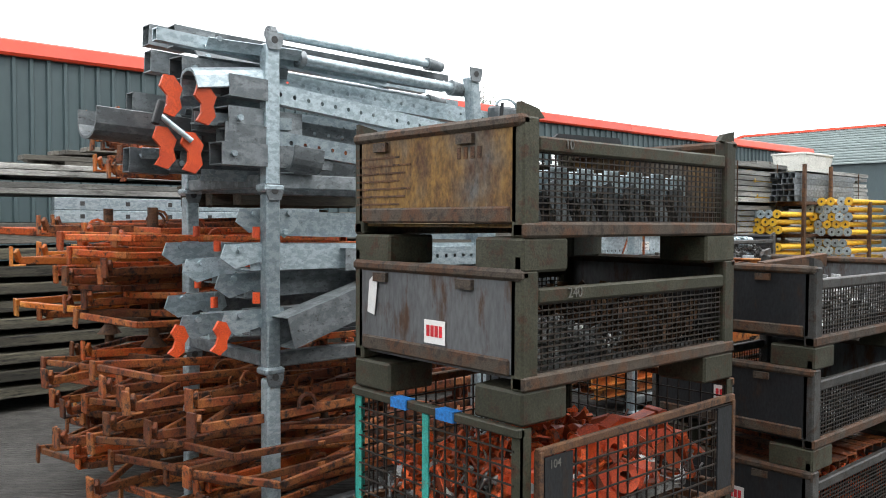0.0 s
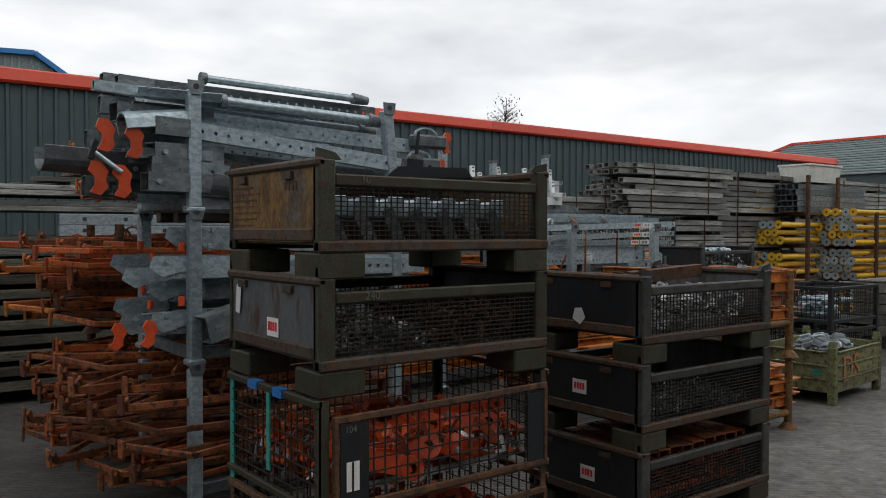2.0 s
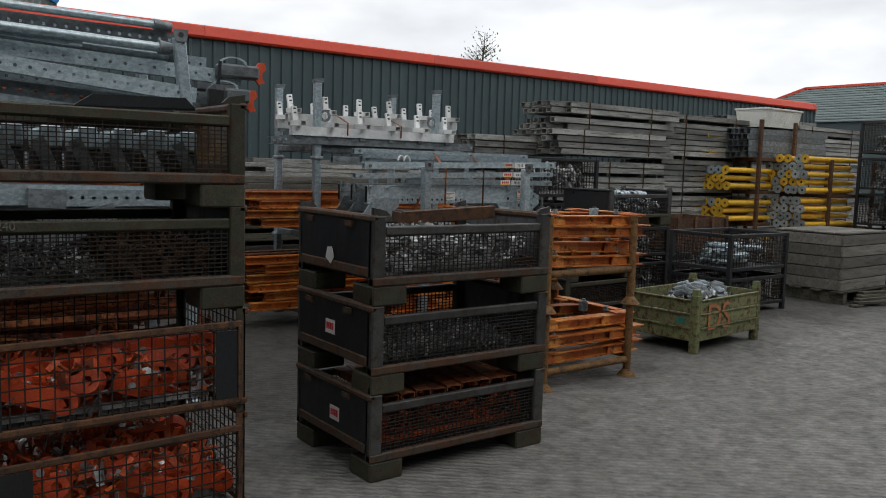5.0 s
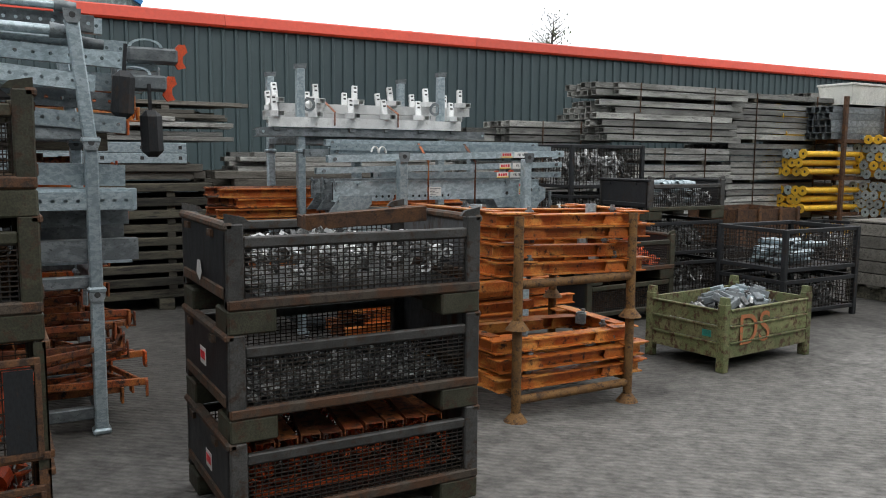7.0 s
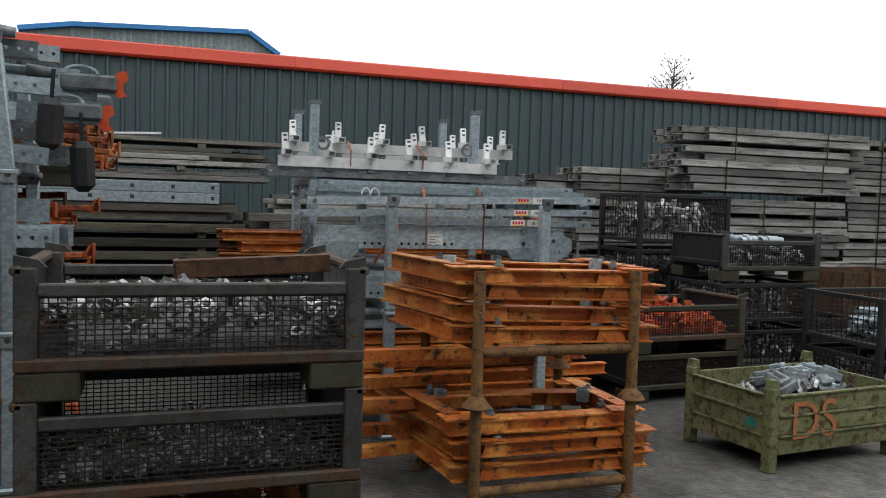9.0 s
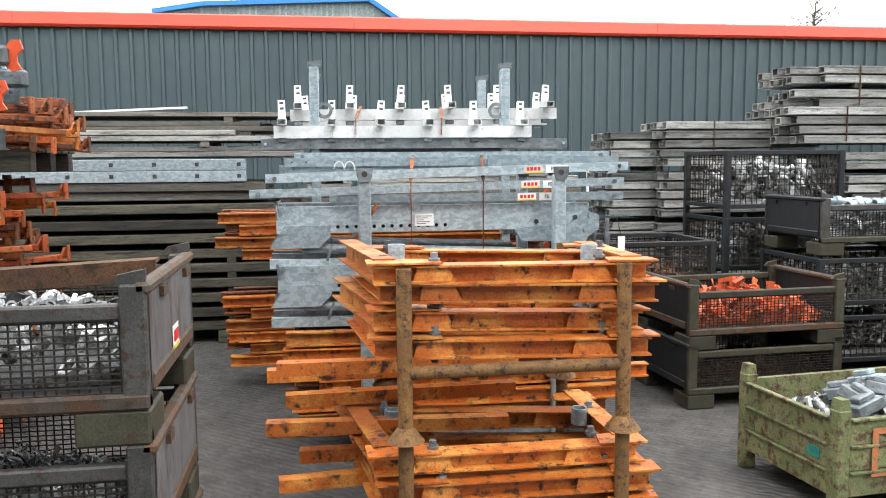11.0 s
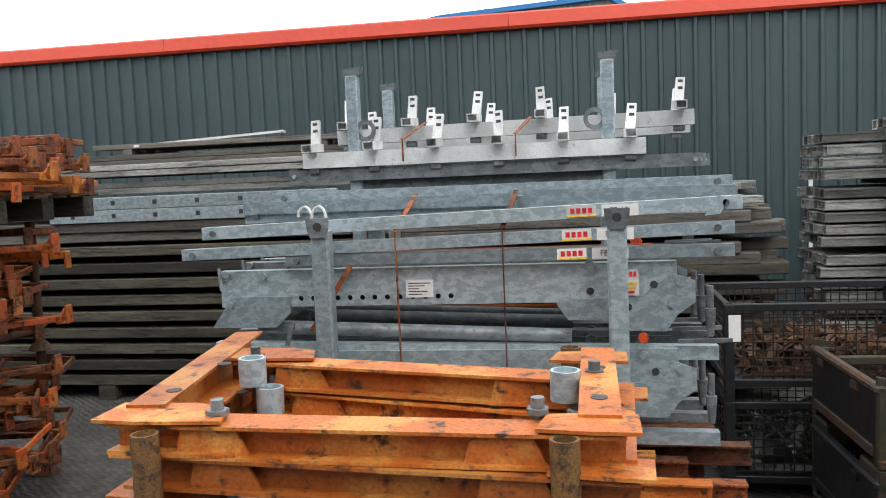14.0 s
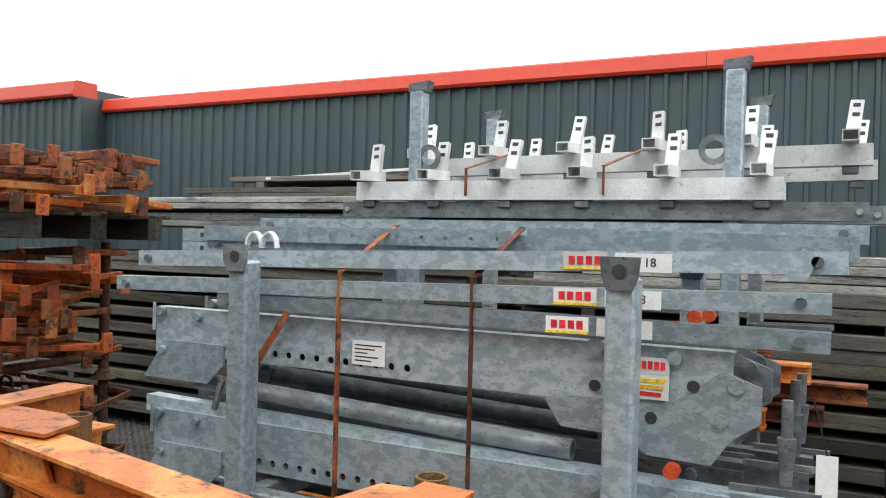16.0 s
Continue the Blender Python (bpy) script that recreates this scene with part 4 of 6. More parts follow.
for k in range(16):
    x0, yy, zz = 1.52 + g.uniform(0, 0.16), 3.36 + g.uniform(0, 0.6), 1.74 + 0.038 * k
    t2 = thing("steel_offcut", x0, yy, zz, g.uniform(-14, 14), "short galvanised angle wedged between the rails", "offcut", "rail offcuts")
    b = bmesh.new()
    profile(b, [(-0.03, -0.02), (0.03, -0.02), (0.03, -0.014), (-0.024, -0.014), (-0.024, 0.035), (-0.03, 0.035)], 0, 0.45, pose(0, 0, 0, g.uniform(-40, 40)))
    part("angle", b, GALV if k % 3 == 0 else GALV_DULL_SHADE, t2)
    part("bolt", tube(bmesh.new(), (0.05, -0.045, 0.01), (0.05, -0.03, 0.01), 0.013, seg=8), GALV, t2)
# rounded feet hanging from the last coupling
for px, py, pz, ry in ((-0.07, -0.48, -0.3, 4), (0.10, -0.44, -0.52, -2)):
    b = bmesh.new()
    box(b, 0, 0, 0, 0.12, 0.1, 0.27, None, 0.035)
    box(b, 0.05, 0.045, 0.26, 0.07, 0.055, 0.42)
    part("foot_pad", b, DARK, t, "dark rounded foot pad", pose(px, py, pz, 3, ry, 0))

# middle tier: grey beams with gusseted ends
for i, (x0, yy, zz, ln, tilt) in enumerate(((1.70, 3.40, 1.36, 1.75, 0.5), (1.62, 3.62, 1.29, 1.85, -1), (1.62, 3.85, 1.36, 1.85, 1), (1.70, 3.40, 1.06, 1.75, 0), (1.60, 3.62, 1.03, 1.85, 0.6), (1.65, 3.9, 1.1, 1.8, 0), (1.80, 3.45, 1.52, 1.6, 1.5), (1.72, 3.5, 1.22, 1.7, -1.2))):
    t = thing("formwork_beam", x0, yy, zz, 0, "grey galvanised formwork beam with bolted end plates on the rack", "beam", "formwork beams")
    t.rotation_euler = (0, radians(tilt), radians(-1 + i % 3))
    part("web", profile(bmesh.new(), channel(0.09, 0.12, 0.006), 0.1, ln, pose(0, 0, 0, 0, 0, 0)), GALV_DULL_SHADE if i % 2 else GALV, t)
    b = bmesh.new()
    plate(b, [(-0.03, 0.06), (0.26, 0.065), (0.28, -0.01), (0.2, -0.07), (0.14, -0.02), (0.02, -0.05), (-0.05, 0.0)], 0.008, pose(0, -0.052, 0))
    part("gusset", b, GALV, t)
    for bx, bz in ((0.04, 0.04), (0.22, 0.05), (0.2, -0.04)):
        b = bmesh.new()
        tube(b, (bx, -0.07, bz), (bx, -0.055, bz), 0.014, seg=8)
        part("bolt", b, GALV, t)
    if i in (3, 4):
        claw(t, -0.04, -0.07, -0.05, -1, 5)
    b = bmesh.new()
    tube(b, (0.12, -0.06, 0.09), (0.12, -0.06, 0.14), 0.018, seg=8)
    part("plug", b, RED_CLAW, t, "red plug")
t = thing("box_beam", 1.9, 3.3, 1.12, 0, "short pale steel box beam slanting off the rack", "beam")
part("beam", square_tube(bmesh.new(), (0, -0.06, -0.1), (0.85, 0.05, 0.12), 0.12, 0.15), GALV_DULL_SHADE, t)


# ---- orange bent frames ----
def orange_frame(material, seed):
    """A scaffold bracket: long flat tubes, one bowed, with a hooked end and a brace."""
    g = random.Random(seed)
    t = thing("scaffold_bracket", 0, 0, -50, 0, "bent rusty orange steel bracket stacked with others", "bracket", "orange brackets")
    path = [(-0.95, -0.03, 0.055), (-0.93, 0.0, 0.0), (-0.55, 0.03, -0.01), (0.2, 0.05, 0.0), (0.9, 0.02, 0.01)]
    b = bmesh.new()
    for p, q in zip(path, path[1:]):
        bar(b, p, q, 0.02, 0.042, 0.004)
    part("main_bar", b, material, t)
    b = bmesh.new()
    for p, q in (((-0.9, 0.02, 0), (-0.55, 0.32, 0.01)), ((-0.55, 0.32, 0.01), (0.7, 0.42, 0.0)), ((0.7, 0.42, 0), (0.88, 0.03, 0))):
        bar(b, p, q, 0.018, 0.034, 0.004)
    part("side_bar", b, material, t)
    b = bmesh.new()
    bar(b, (-0.3, 0.03, 0), (0.3, 0.40, 0), 0.03, 0.02, 0.003)
    bar(b, (0.3, 0.04, 0), (-0.3, 0.38, 0), 0.03, 0.02, 0.003)
    part("brace", b, material, t)
    arc = [math.pi * (k / 5 - 0.1) for k in range(7)]
    part("loop", plate(bmesh.new(), [(-0.35 + rr * math.cos(a), 0.03 + rr * math.sin(a)) for rr, seq in ((0.057, arc), (0.043, arc[::-1])) for a in seq], 0.014, Matrix()), material, t)
    b = bmesh.new()
    box(b, -0.975, -0.035, -0.03, -0.962, 0.03, 0.075, None, 0.003)
    box(b, -0.962, -0.03, -0.03, -0.90, 0.025, -0.02, None, 0.003)
    part("lug", b, material, t)
    part("lug", box(bmesh.new(), 0.89, -0.03, -0.07, 0.905, 0.035, 0.03, None, 0.003), material, t)
    return t


FR = [orange_frame(ORANGE_RUST, 1), orange_frame(ORANGE, 2), orange_frame(ORANGE_RED, 3)]
used = set()


def lay_frames(cx, cy, z0, z1, n, seed, spread=0.12, flip=True, fresh=0.1):
    g = random.Random(seed)
    for k in range(n):
        pick = g.random()
        src = FR[1] if pick > 0.9 else FR[2] if pick < fresh else FR[0]
        z = z0 + (z1 - z0) * k / max(1, n - 1)
        m = pose(cx + g.gauss(0, spread), cy + g.uniform(-0.12, 0.12), z, g.uniform(-3, 3), g.uniform(-2.5, 2.5), g.uniform(-9, 9) + (180 if flip and g.random() < 0.35 else 0))
        if src in used:
            copy_thing(src, m)
        else:
            used.add(src)
            src.matrix_basis = m


lay_frames(2.46, 3.48, 0.17, 0.72, 11, 41)
lay_frames(2.3, 3.95, 0.17, 0.78, 10, 42)


# ---- tube racks ----
def tube_rack(x, y, z, w, d, h, material, label, group, low=0.1, flare=True):
    t = thing("tube_rack", x, y, z, 0, label, "rack", group)
    for xx, yy in ((0, 0), (w, 0), (0, d), (w, d)):
        b = bmesh.new()
        tube(b, (xx, yy, 0.03), (xx, yy, h), 0.03, seg=12, hollow=0.8)
        p = part("post", b, material, t)
        if flare:
            b = bmesh.new()
            tube(b, (xx, yy, 0.0), (xx, yy, 0.055), 0.075, 0.032, 14)
            part("flared_foot", b, material, p)
    for yy in (0, d):
        b = bmesh.new()
        tube(b, (0.02, yy, low), (w - 0.02, yy, low), 0.027, seg=12)
        part("rail", b, material, t)
    for xx in (0, w):
        b = bmesh.new()
        tube(b, (xx, 0.02, low + 0.03), (xx, d - 0.02, low + 0.03), 0.024, seg=12)
        part("rail", b, material, t)
    return t


# orange racks behind the tall galvanised one
for k in range(2):
    tube_rack(1.86, 4.62, 0.80 * k, 1.16, 0.72, 0.80, RUST, "rusty tube rack of stacked orange brackets", "rusty racks")
lay_frames(2.42, 4.6, 0.18, 0.78, 10, 43)
lay_frames(2.45, 4.95, 0.18, 0.78, 12, 44)
lay_frames(2.36, 4.55, 0.98, 1.25, 6, 45, fresh=0.2)
lay_frames(2.36, 4.55, 1.27, 1.5, 7, 145, fresh=0.8)
lay_frames(2.45, 4.95, 0.98, 1.25, 6, 46, fresh=0.2)
lay_frames(2.45, 4.95, 1.27, 1.52, 7, 146, fresh=0.8)
pal = thing("pallet", 2.35, 4.5, 1.62, 0, "dark wet timber pallet on the rusty racks", "pallet")
for k in range(6):
    part("deck_board", box(bmesh.new(), 0, 0.16 * k, 0.12, 1.1, 0.16 * k + 0.12, 0.14, None, 0.003), TIMBER_DARK, pal)
for yy in (0.0, 0.38, 0.76):
    part("runner", box(bmesh.new(), 0, yy, 0.0, 1.1, yy + 0.1, 0.12, None, 0.004), TIMBER_DARK, pal)
lay_frames(2.66, 4.6, 1.80, 2.05, 8, 47, 0.06)
lay_frames(2.62, 5.0, 1.80, 2.09, 8, 48, 0.06)


# ---- rack of orange frames beside the path ----
OX, OY, OW, OD = 5.45, 2.38, 0.89, 0.84
tube_rack(OX, OY, 0, OW, OD, 0.57, POST_RUST, "rusty tube rack with flared feet holding orange frames", "orange frame racks", 0.13)
tube_rack(OX, OY, 0.57, OW, OD, 0.68, POST_RUST, "rusty tube rack with flared feet, stacked on another", "orange frame racks", 0.27)


def climbing_frame():
    """A rectangular orange frame of I-section steel with bolts and grey spacer sleeves."""
    t = thing("climbing_unit", 0, 0, -50, 0, "chipped orange rectangular steel frame with bolts and spacer sleeves", "frame", "orange steel frames")
    w, d = 1.12, 0.6
    for yy in (0, d):
        b = bmesh.new()
        profile(b, i_beam(0.1, 0.076, 0.008), 0, w, pose(0, yy, 0, 0, 0, -9.5 if yy else 0))
        for xx in (0.24, w - 0.24):
            plate(b, [(-0.09, -0.042), (0.09, -0.042), (0.05, 0.036), (-0.07, 0.036)], 0.01, pose(xx, yy - 0.03 - (xx * 0.167 if yy else 0), 0))
        part("long_beam", b, ORANGE, t)
        b = bmesh.new()
        plate(b, [(-0.03, -0.075), (0.15, -0.085), (0.24, -0.052), (0.27, 0.05), (0.08, 0.066), (-0.03, 0.06)], 0.008, pose(0, yy, 0.047, 90))
        part("corner_plate", b, ORANGE, t)
        b = bmesh.new()
        plate(b, [(w + 0.03, -0.06), (w - 0.08, -0.065), (w - 0.16, -0.052), (w - 0.18, 0.05), (w - 0.08, 0.06), (w + 0.03, 0.06)], 0.008, pose(0, yy, 0.047, 90))
        part("corner_plate", b, ORANGE, t)
    for xx in (0.05, w - 0.05):
        b = bmesh.new()
        profile(b, i_beam(0.09, 0.098, 0.008), 0.03, d + (0.3 if xx < 0.5 else 0.08), pose(xx, 0, 0.009, 0, 0, 90))
        if xx < 0.5:
            b.transform(Matrix.Rotation(radians(8), 4, "Z"))
        part("cross_beam", b, ORANGE, t)
        for yy in (0.16, d - 0.16):
            b = bmesh.new()
            tube(b, (xx, yy, 0.0585), (xx, yy, 0.0595), 0.02, seg=10)
            part("bolt_hole", b, PRINT_BLACK, t, "dark hole")
    for xx, yy in ((0.24, 0.0), (w - 0.18, 0.06), (0.1, d - 0.06), (w - 0.06, d - 0.2)):
        b = bmesh.new()
        tube(b, (xx, yy, -0.06), (xx, yy, 0.085), 0.015, seg=8)
        tube(b, (xx, yy, 0.05), (xx, yy, 0.062), 0.026, seg=6)
        part("bolt", b, GALV_DULL_SHADE, t, "zinc bolt")
    for xx in (0.13, w - 0.13):
        b = bmesh.new()
        tube(b, (xx, d - 0.14 - xx * 0.12, 0.0), (xx, d - 0.14 - xx * 0.12, 0.075), 0.038, seg=12, hollow=0.8)
        part("sleeve", b, GALV, t, "grey spacer sleeve")
    return t


cf = climbing_frame()
g = random.Random(61)
first = True
for k, z in enumerate((0.21, 0.33, 0.45, 0.925, 1.035, 1.145, 1.262)):
    m = pose(OX - 0.10 + g.uniform(-0.03, 0.03), OY + 0.085 + g.uniform(-0.02, 0.03), z, g.uniform(-1.5, 1.5), g.uniform(-2.2, 2.2), g.uniform(-6, 6))
    if k == 6:
        m = pose(OX - 0.11, OY + 0.085, 1.22, 0, 0.6, -0.5)
    if first:
        cf.matrix_basis, first = m, False
    else:
        copy_thing(cf, m)
# orange arms lying behind, sticking out towards the passage
for k in range(7):
    b = bmesh.new()
    profile(b, channel(0.07, 0.06, 0.006), 0, 1.1)
    solid("orange_beam", b, ORANGE, "chipped orange steel arm jutting from the rack", "arm", pose(4.92 + g.uniform(-0.05, 0.1), 2.95 + 0.12 * (k % 3), 0.2 + 0.09 * k, 0, 0, g.uniform(-8, 8)), "orange arms")


# ---- rack of galvanised folding frames ----
GX, GY, GW, GD = 5.39, 3.86, 1.115, 0.85
rack(GX, GY, 0, GW, GD, 0.83, 0.10, "galvanised stacking rack with orange beams on the concrete", "galvanised frame racks")
rack(GX, GY, 0.83, GW, GD, 0.755, 0.05, "galvanised stacking rack strapped full of grey folding frames", "galvanised frame racks")
fy = GY + 0.10
GM = Matrix.Translation((6.61, 0, 0)) @ Matrix.Diagonal((1.075, 1, 1.06, 1)) @ Matrix.Translation((-6.61, 0, 0))


def gpart(name, bm, material, parent, label=""):
    bm.transform(GM)
    return part(name, bm, material, parent, label)


def folding_bracket(y, z, zinc, seed):
    """A folded scaffold bracket: rails, deep punched side plate, gussets, tube and pins."""
    g = random.Random(seed)
    t = thing("folding_bracket", 0, y, z, 0, "galvanised folding scaffold bracket with punched side plate", "bracket", "folding brackets")
    t.rotation_euler = (0, radians(g.uniform(-0.12, 0.12)) if seed > 70 else 0, 0)
    b = bmesh.new()
    holed_strip(b, 5.22, 5.94, -0.065, -0.015, 0, 0.0105, 15)
    box(b, 5.02, 0, -0.015, 6.72, 0.006, 0.065)
    box(b, 5.02, 0, -0.065, 5.22, 0.006, -0.015)
    box(b, 5.94, 0, -0.065, 6.72, 0.006, -0.015)
    box(b, 5.02, 0.0, 0.065, 6.72, 0.05, 0.071)
    box(b, 5.02, 0.0, -0.071, 6.72, 0.05, -0.065)
    gpart("side_plate", b, zinc, t, "pale galvanised plate with a row of holes")
    # dark sheet added for the shade in the open hollow behind the holes
    gpart("inner_web", box(bmesh.new(), 5.04, 0.07, -0.06, 6.70, 0.076, 0.06), DARK, t, "dark backing sheet for the shade in the hollow")
    b = bmesh.new()
    plate(b, [(4.98, -0.15), (5.24, -0.15), (5.30, -0.09), (5.30, -0.03), (5.06, -0.03), (5.03, -0.08)], 0.008, pose(0, -0.005, 0))
    gpart("gusset", b, zinc, t)
    b = bmesh.new()
    plate(b, [(6.30, -0.075), (6.34, -0.135), (6.50, -0.14), (6.54, -0.175), (6.68, -0.18), (6.72, -0.12), (6.78, -0.075), (6.78, 0.0), (6.70, 0.03), (6.60, -0.05), (6.36, -0.06)], 0.008, pose(0, -0.006, 0))
    gpart("gusset", b, zinc, t)
    for bx, bz, r in ((5.05, 0.06, 0.015), (5.2, 0.05, 0.012), (6.42, 0.06, 0.022), (6.60, 0.05, 0.016), (6.73, 0.0, 0.018), (6.70, -0.08, 0.015), (5.06, -0.06, 0.012)):
        b = bmesh.new()
        tube(b, (bx, -0.022, bz), (bx, -0.004, bz), r, seg=8)
        gpart("bolt", b, zinc, t)
    for bx, bz in ((6.42, -0.03), (6.64, -0.01), (6.55, -0.09)):
        b = bmesh.new()
        tube(b, (bx, -0.0125, bz), (bx, -0.0105, bz), 0.014, seg=10)
        gpart("hole", b, PRINT_BLACK, t, "dark round hole")
    b = bmesh.new()
    tube(b, (5.15, 0.05, -0.155), (6.35, 0.06, -0.205), 0.027, seg=12, hollow=0.85)
    gpart("tube", b, GALV_DULL_SHADE, t)
    b = bmesh.new()
    square_tube(b, (4.98, 0.03, -0.235), (6.86, 0.04, -0.265), 0.05, 0.05)
    gpart("lower_rail", b, zinc, t)
    b = bmesh.new()
    tube(b, (6.83, 0.0, -0.02), (6.83, 0.0, -0.16), 0.012, seg=8)
    tube(b, (6.83, 0.0, -0.10), (6.83, 0.0, -0.2), 0.02, 0.012, seg=8)
    gpart("pin", b, GALV_DULL_SHADE, t)
    for p, q, w in (((6.72, -0.01, 0.1), (6.90, -0.02, 0.105), 0.014), ((5.02, -0.01, 0.085), (5.03, -0.02, 0.0), 0.01), ((5.28, -0.02, -0.22), (5.31, -0.02, -0.13), 0.014)):
        gpart("latch", bar(bmesh.new(), p, q, w, w), GALV_DULL_SHADE, t)
    b = bmesh.new()
    tube(b, (6.60, -0.03, 0.115), (6.60, 0.0, 0.115), 0.018, seg=8)
    gpart("plug", b, RED_CLAW, t, "red plug")
    return t


# rear brackets get the darker zinc, which paints in the shade between the rails
for k, (dy, z) in enumerate(((0, 1.34), (0.0, 1.0), (0.24, 1.34), (0.24, 1.0), (0.46, 1.35), (0.46, 1.0))):
    folding_bracket(fy + dy, z, GALV if dy == 0 else GALV_DULL_SHADE, 70 + k)
LONG = "long square galvanised rail strapped on top of the rack"
for k, (x0, z0, x1, z1, dy, hh) in enumerate(((4.85, 1.575, 6.96, 1.63, -0.01, 0.05), (4.76, 1.49, 6.93, 1.54, -0.02, 0.045), (5.2, 1.458, 6.93, 1.455, -0.015, 0.045), (4.95, 1.63, 6.98, 1.66, 0.2, 0.06), (5.0, 1.70, 7.0, 1.70, 0.42, 0.05), (4.9, 1.62, 6.9, 1.62, 0.62, 0.06))):
    t = thing("square_rail", 0, 0, 0, 0, LONG, "rail", "square rails")
    part("rail", square_tube(bmesh.new(), (x0, fy + dy, z0), (x1, fy + dy, z1), 0.05, hh), GALV if k < 5 else GALV_DULL_SHADE, t)
    for ex, ez in ((x0 + 0.05, z0), (x1 - 0.06, z1)):
        part("end_bolt", tube(bmesh.new(), (ex, fy + dy - 0.038, ez), (ex, fy + dy - 0.025, ez), 0.013, seg=8), GALV_DULL_SHADE, t, "dull zinc bolt")
    if k < 3:
        lx = 6.42 - 0.02 * k
        zz = z0 + (z1 - z0) * (lx - x0) / (x1 - x0)
        lab = sticker(t, pose(lx - 0.04, fy + dy - 0.026, zz, 0, -1, 0), 0.11, 0.042, PRINT_YEL)
        words("FB 18", 0.03, PRINT_BLACK, pose(lx + 0.10, fy + dy - 0.0275, zz, 90), "size_mark", t)
        b = bmesh.new()
        box(b, lx + 0.035, fy + dy - 0.0268, zz - 0.022, lx + 0.17, fy + dy - 0.0255, zz + 0.022)
        part("label_plate", b, LABEL, t)
b = bmesh.new()
plate(b, [(6.15, 1.6), (6.95, 1.63), (6.95, 1.69), (6.15, 1.70)], 0.006, pose(0, fy + 0.16, 0))
holed_strip(b, 4.95, 6.1, 1.64, 1.69, fy + 0.157, 0.006, 14)
solid("punched_cover", b, GALV, "galvanised punched cover strip on the strapped load", "strip", kind="")
# paper label, tag and pictogram
b = bmesh.new()
lab = thing("paper_label", 5.74, fy - 0.004, 1.33, 0, "white printed paper label stuck on the galvanised plate", "label")
part("sheet", box(bmesh.new(), -0.055, -0.002, -0.035, 0.055, 0, 0.035), LABEL, lab)
for k in range(5):
    part("text_line", box(bmesh.new(), -0.045, -0.003, 0.02 - k * 0.011, 0.045 - (k * 17 % 5) * 0.012, -0.002, 0.0235 - k * 0.011), PRINT_BLACK, lab)
lab = thing("pictogram_label", 6.55, fy - 0.016, 1.35, 0, "white label with a red word and yellow pictogram", "label")
sticker(lab, pose(0, 0, 0.02), 0.075, 0.04)
part("picture", box(bmesh.new(), -0.037, -0.002, -0.06, 0.037, 0, -0.001), LABEL, lab)
for k in range(3):
    part("mark", box(bmesh.new(), -0.03, -0.004, -0.052 + k * 0.016, 0.02 + k * 0.005, -0.002, -0.042 + k * 0.016), PRINT_YEL if k else PRINT_RED, lab)
tag = thing("hanging_tag", 6.93, fy - 0.02, 1.17, 4, "white paper tag hanging on a wire", "tag")
part("card", box(bmesh.new(), -0.022, 0, -0.06, 0.022, 0.002, 0.04, None, 0.0), LABEL, tag)
part("wire", tube(bmesh.new(), (0, 0, 0.04), (-0.03, 0.01, 0.16), 0.002, seg=5), DARK, tag)
t = thing("zinc_tag", 6.87, fy - 0.045, 1.62, 0, "small zinc plate clipped to a rail", "tag")
part("plate", plate(bmesh.new(), [(-0.045, -0.035), (0.01, -0.03), (0.035, 0.02), (0.0, 0.04), (-0.02, 0.0)], 0.006, Matrix()), GALV, t)
for k, x in enumerate((5.44, 5.66, 6.08)):
    b = bmesh.new()
    if k == 0:
        bar(b, (5.47, fy - 0.035, 1.43), (5.30, fy - 0.055, 1.17), 0.004, 0.02)
    else:
        bar(b, (x, fy - 0.043, 0.84), (x, fy - 0.043, 1.56), 0.02, 0.004)
        bar(b, (x, fy - 0.041, 1.56), (x + 0.04, fy + 0.2, 1.70), 0.02, 0.004)
    solid("steel_strap", b, ORANGE_RUST, "rusted flat steel strap round the load", "strap", group="load straps")
b = bmesh.new()
for s in (0, 0.06):
    for k in range(6):
        a0, a1 = k * 0.5, (k + 1) * 0.5
        bar(b, (5.26 + s + 0.03 * math.cos(a0), fy + 0.06, 1.62 + 0.05 * math.sin(a0)), (5.26 + s + 0.03 * math.cos(a1), fy + 0.06, 1.62 + 0.05 * math.sin(a1)), 0.02, 0.006)
solid("white_sling", b, LABEL, "looped white webbing sling on the rails", "sling")
# orange beams in the lower tier
g = random.Random(81)
for k in range(18):
    b = bmesh.new()
    profile(b, i_beam(0.07, 0.08, 0.008), 0, 1.75 + g.uniform(-0.1, 0.25))
    solid("orange_beam", b, ORANGE_RUST if k % 3 else ORANGE, "orange steel beam lying in the lower rack", "beam", pose(5.0 + g.uniform(-0.1, 0.12), fy - 0.07 + 0.2 * (k % 3), 0.2 + 0.095 * (k // 3), 0, 0, g.uniform(-3, 3)), "orange beams")

# ---- rack of pale rails behind ----
WX, WY, WW, WD = 5.13, 5.34, 1.40, 0.86
rack(WX, WY, 0, WW, WD, 0.82, 0.10, "galvanised rack of orange beams behind the strapped load", "pale rail racks", eye=False)
rack(WX, WY, 0.82, WW, WD, 0.80, 0.05, "galvanised rack with orange and grey beams, middle tier", "pale rail racks", eye=False)
top = rack(WX, WY, 1.62, WW, WD, 0.73, 0.11, "tall-posted galvanised rack carrying pale bracketed rails", "pale rail racks", eye=False)
for k, (xx, yy) in enumerate(((0, 0), (WW, 0))):
    b = bmesh.new()
    ring_plate(b, 0.06, 0.036, 0.008, pose(xx + (0.07 if k == 0 else -0.07), yy - 0.06, 0.42), 16)
    part("lifting_eye", b, GALV_DULL_SHADE, top, "round lifting eye")
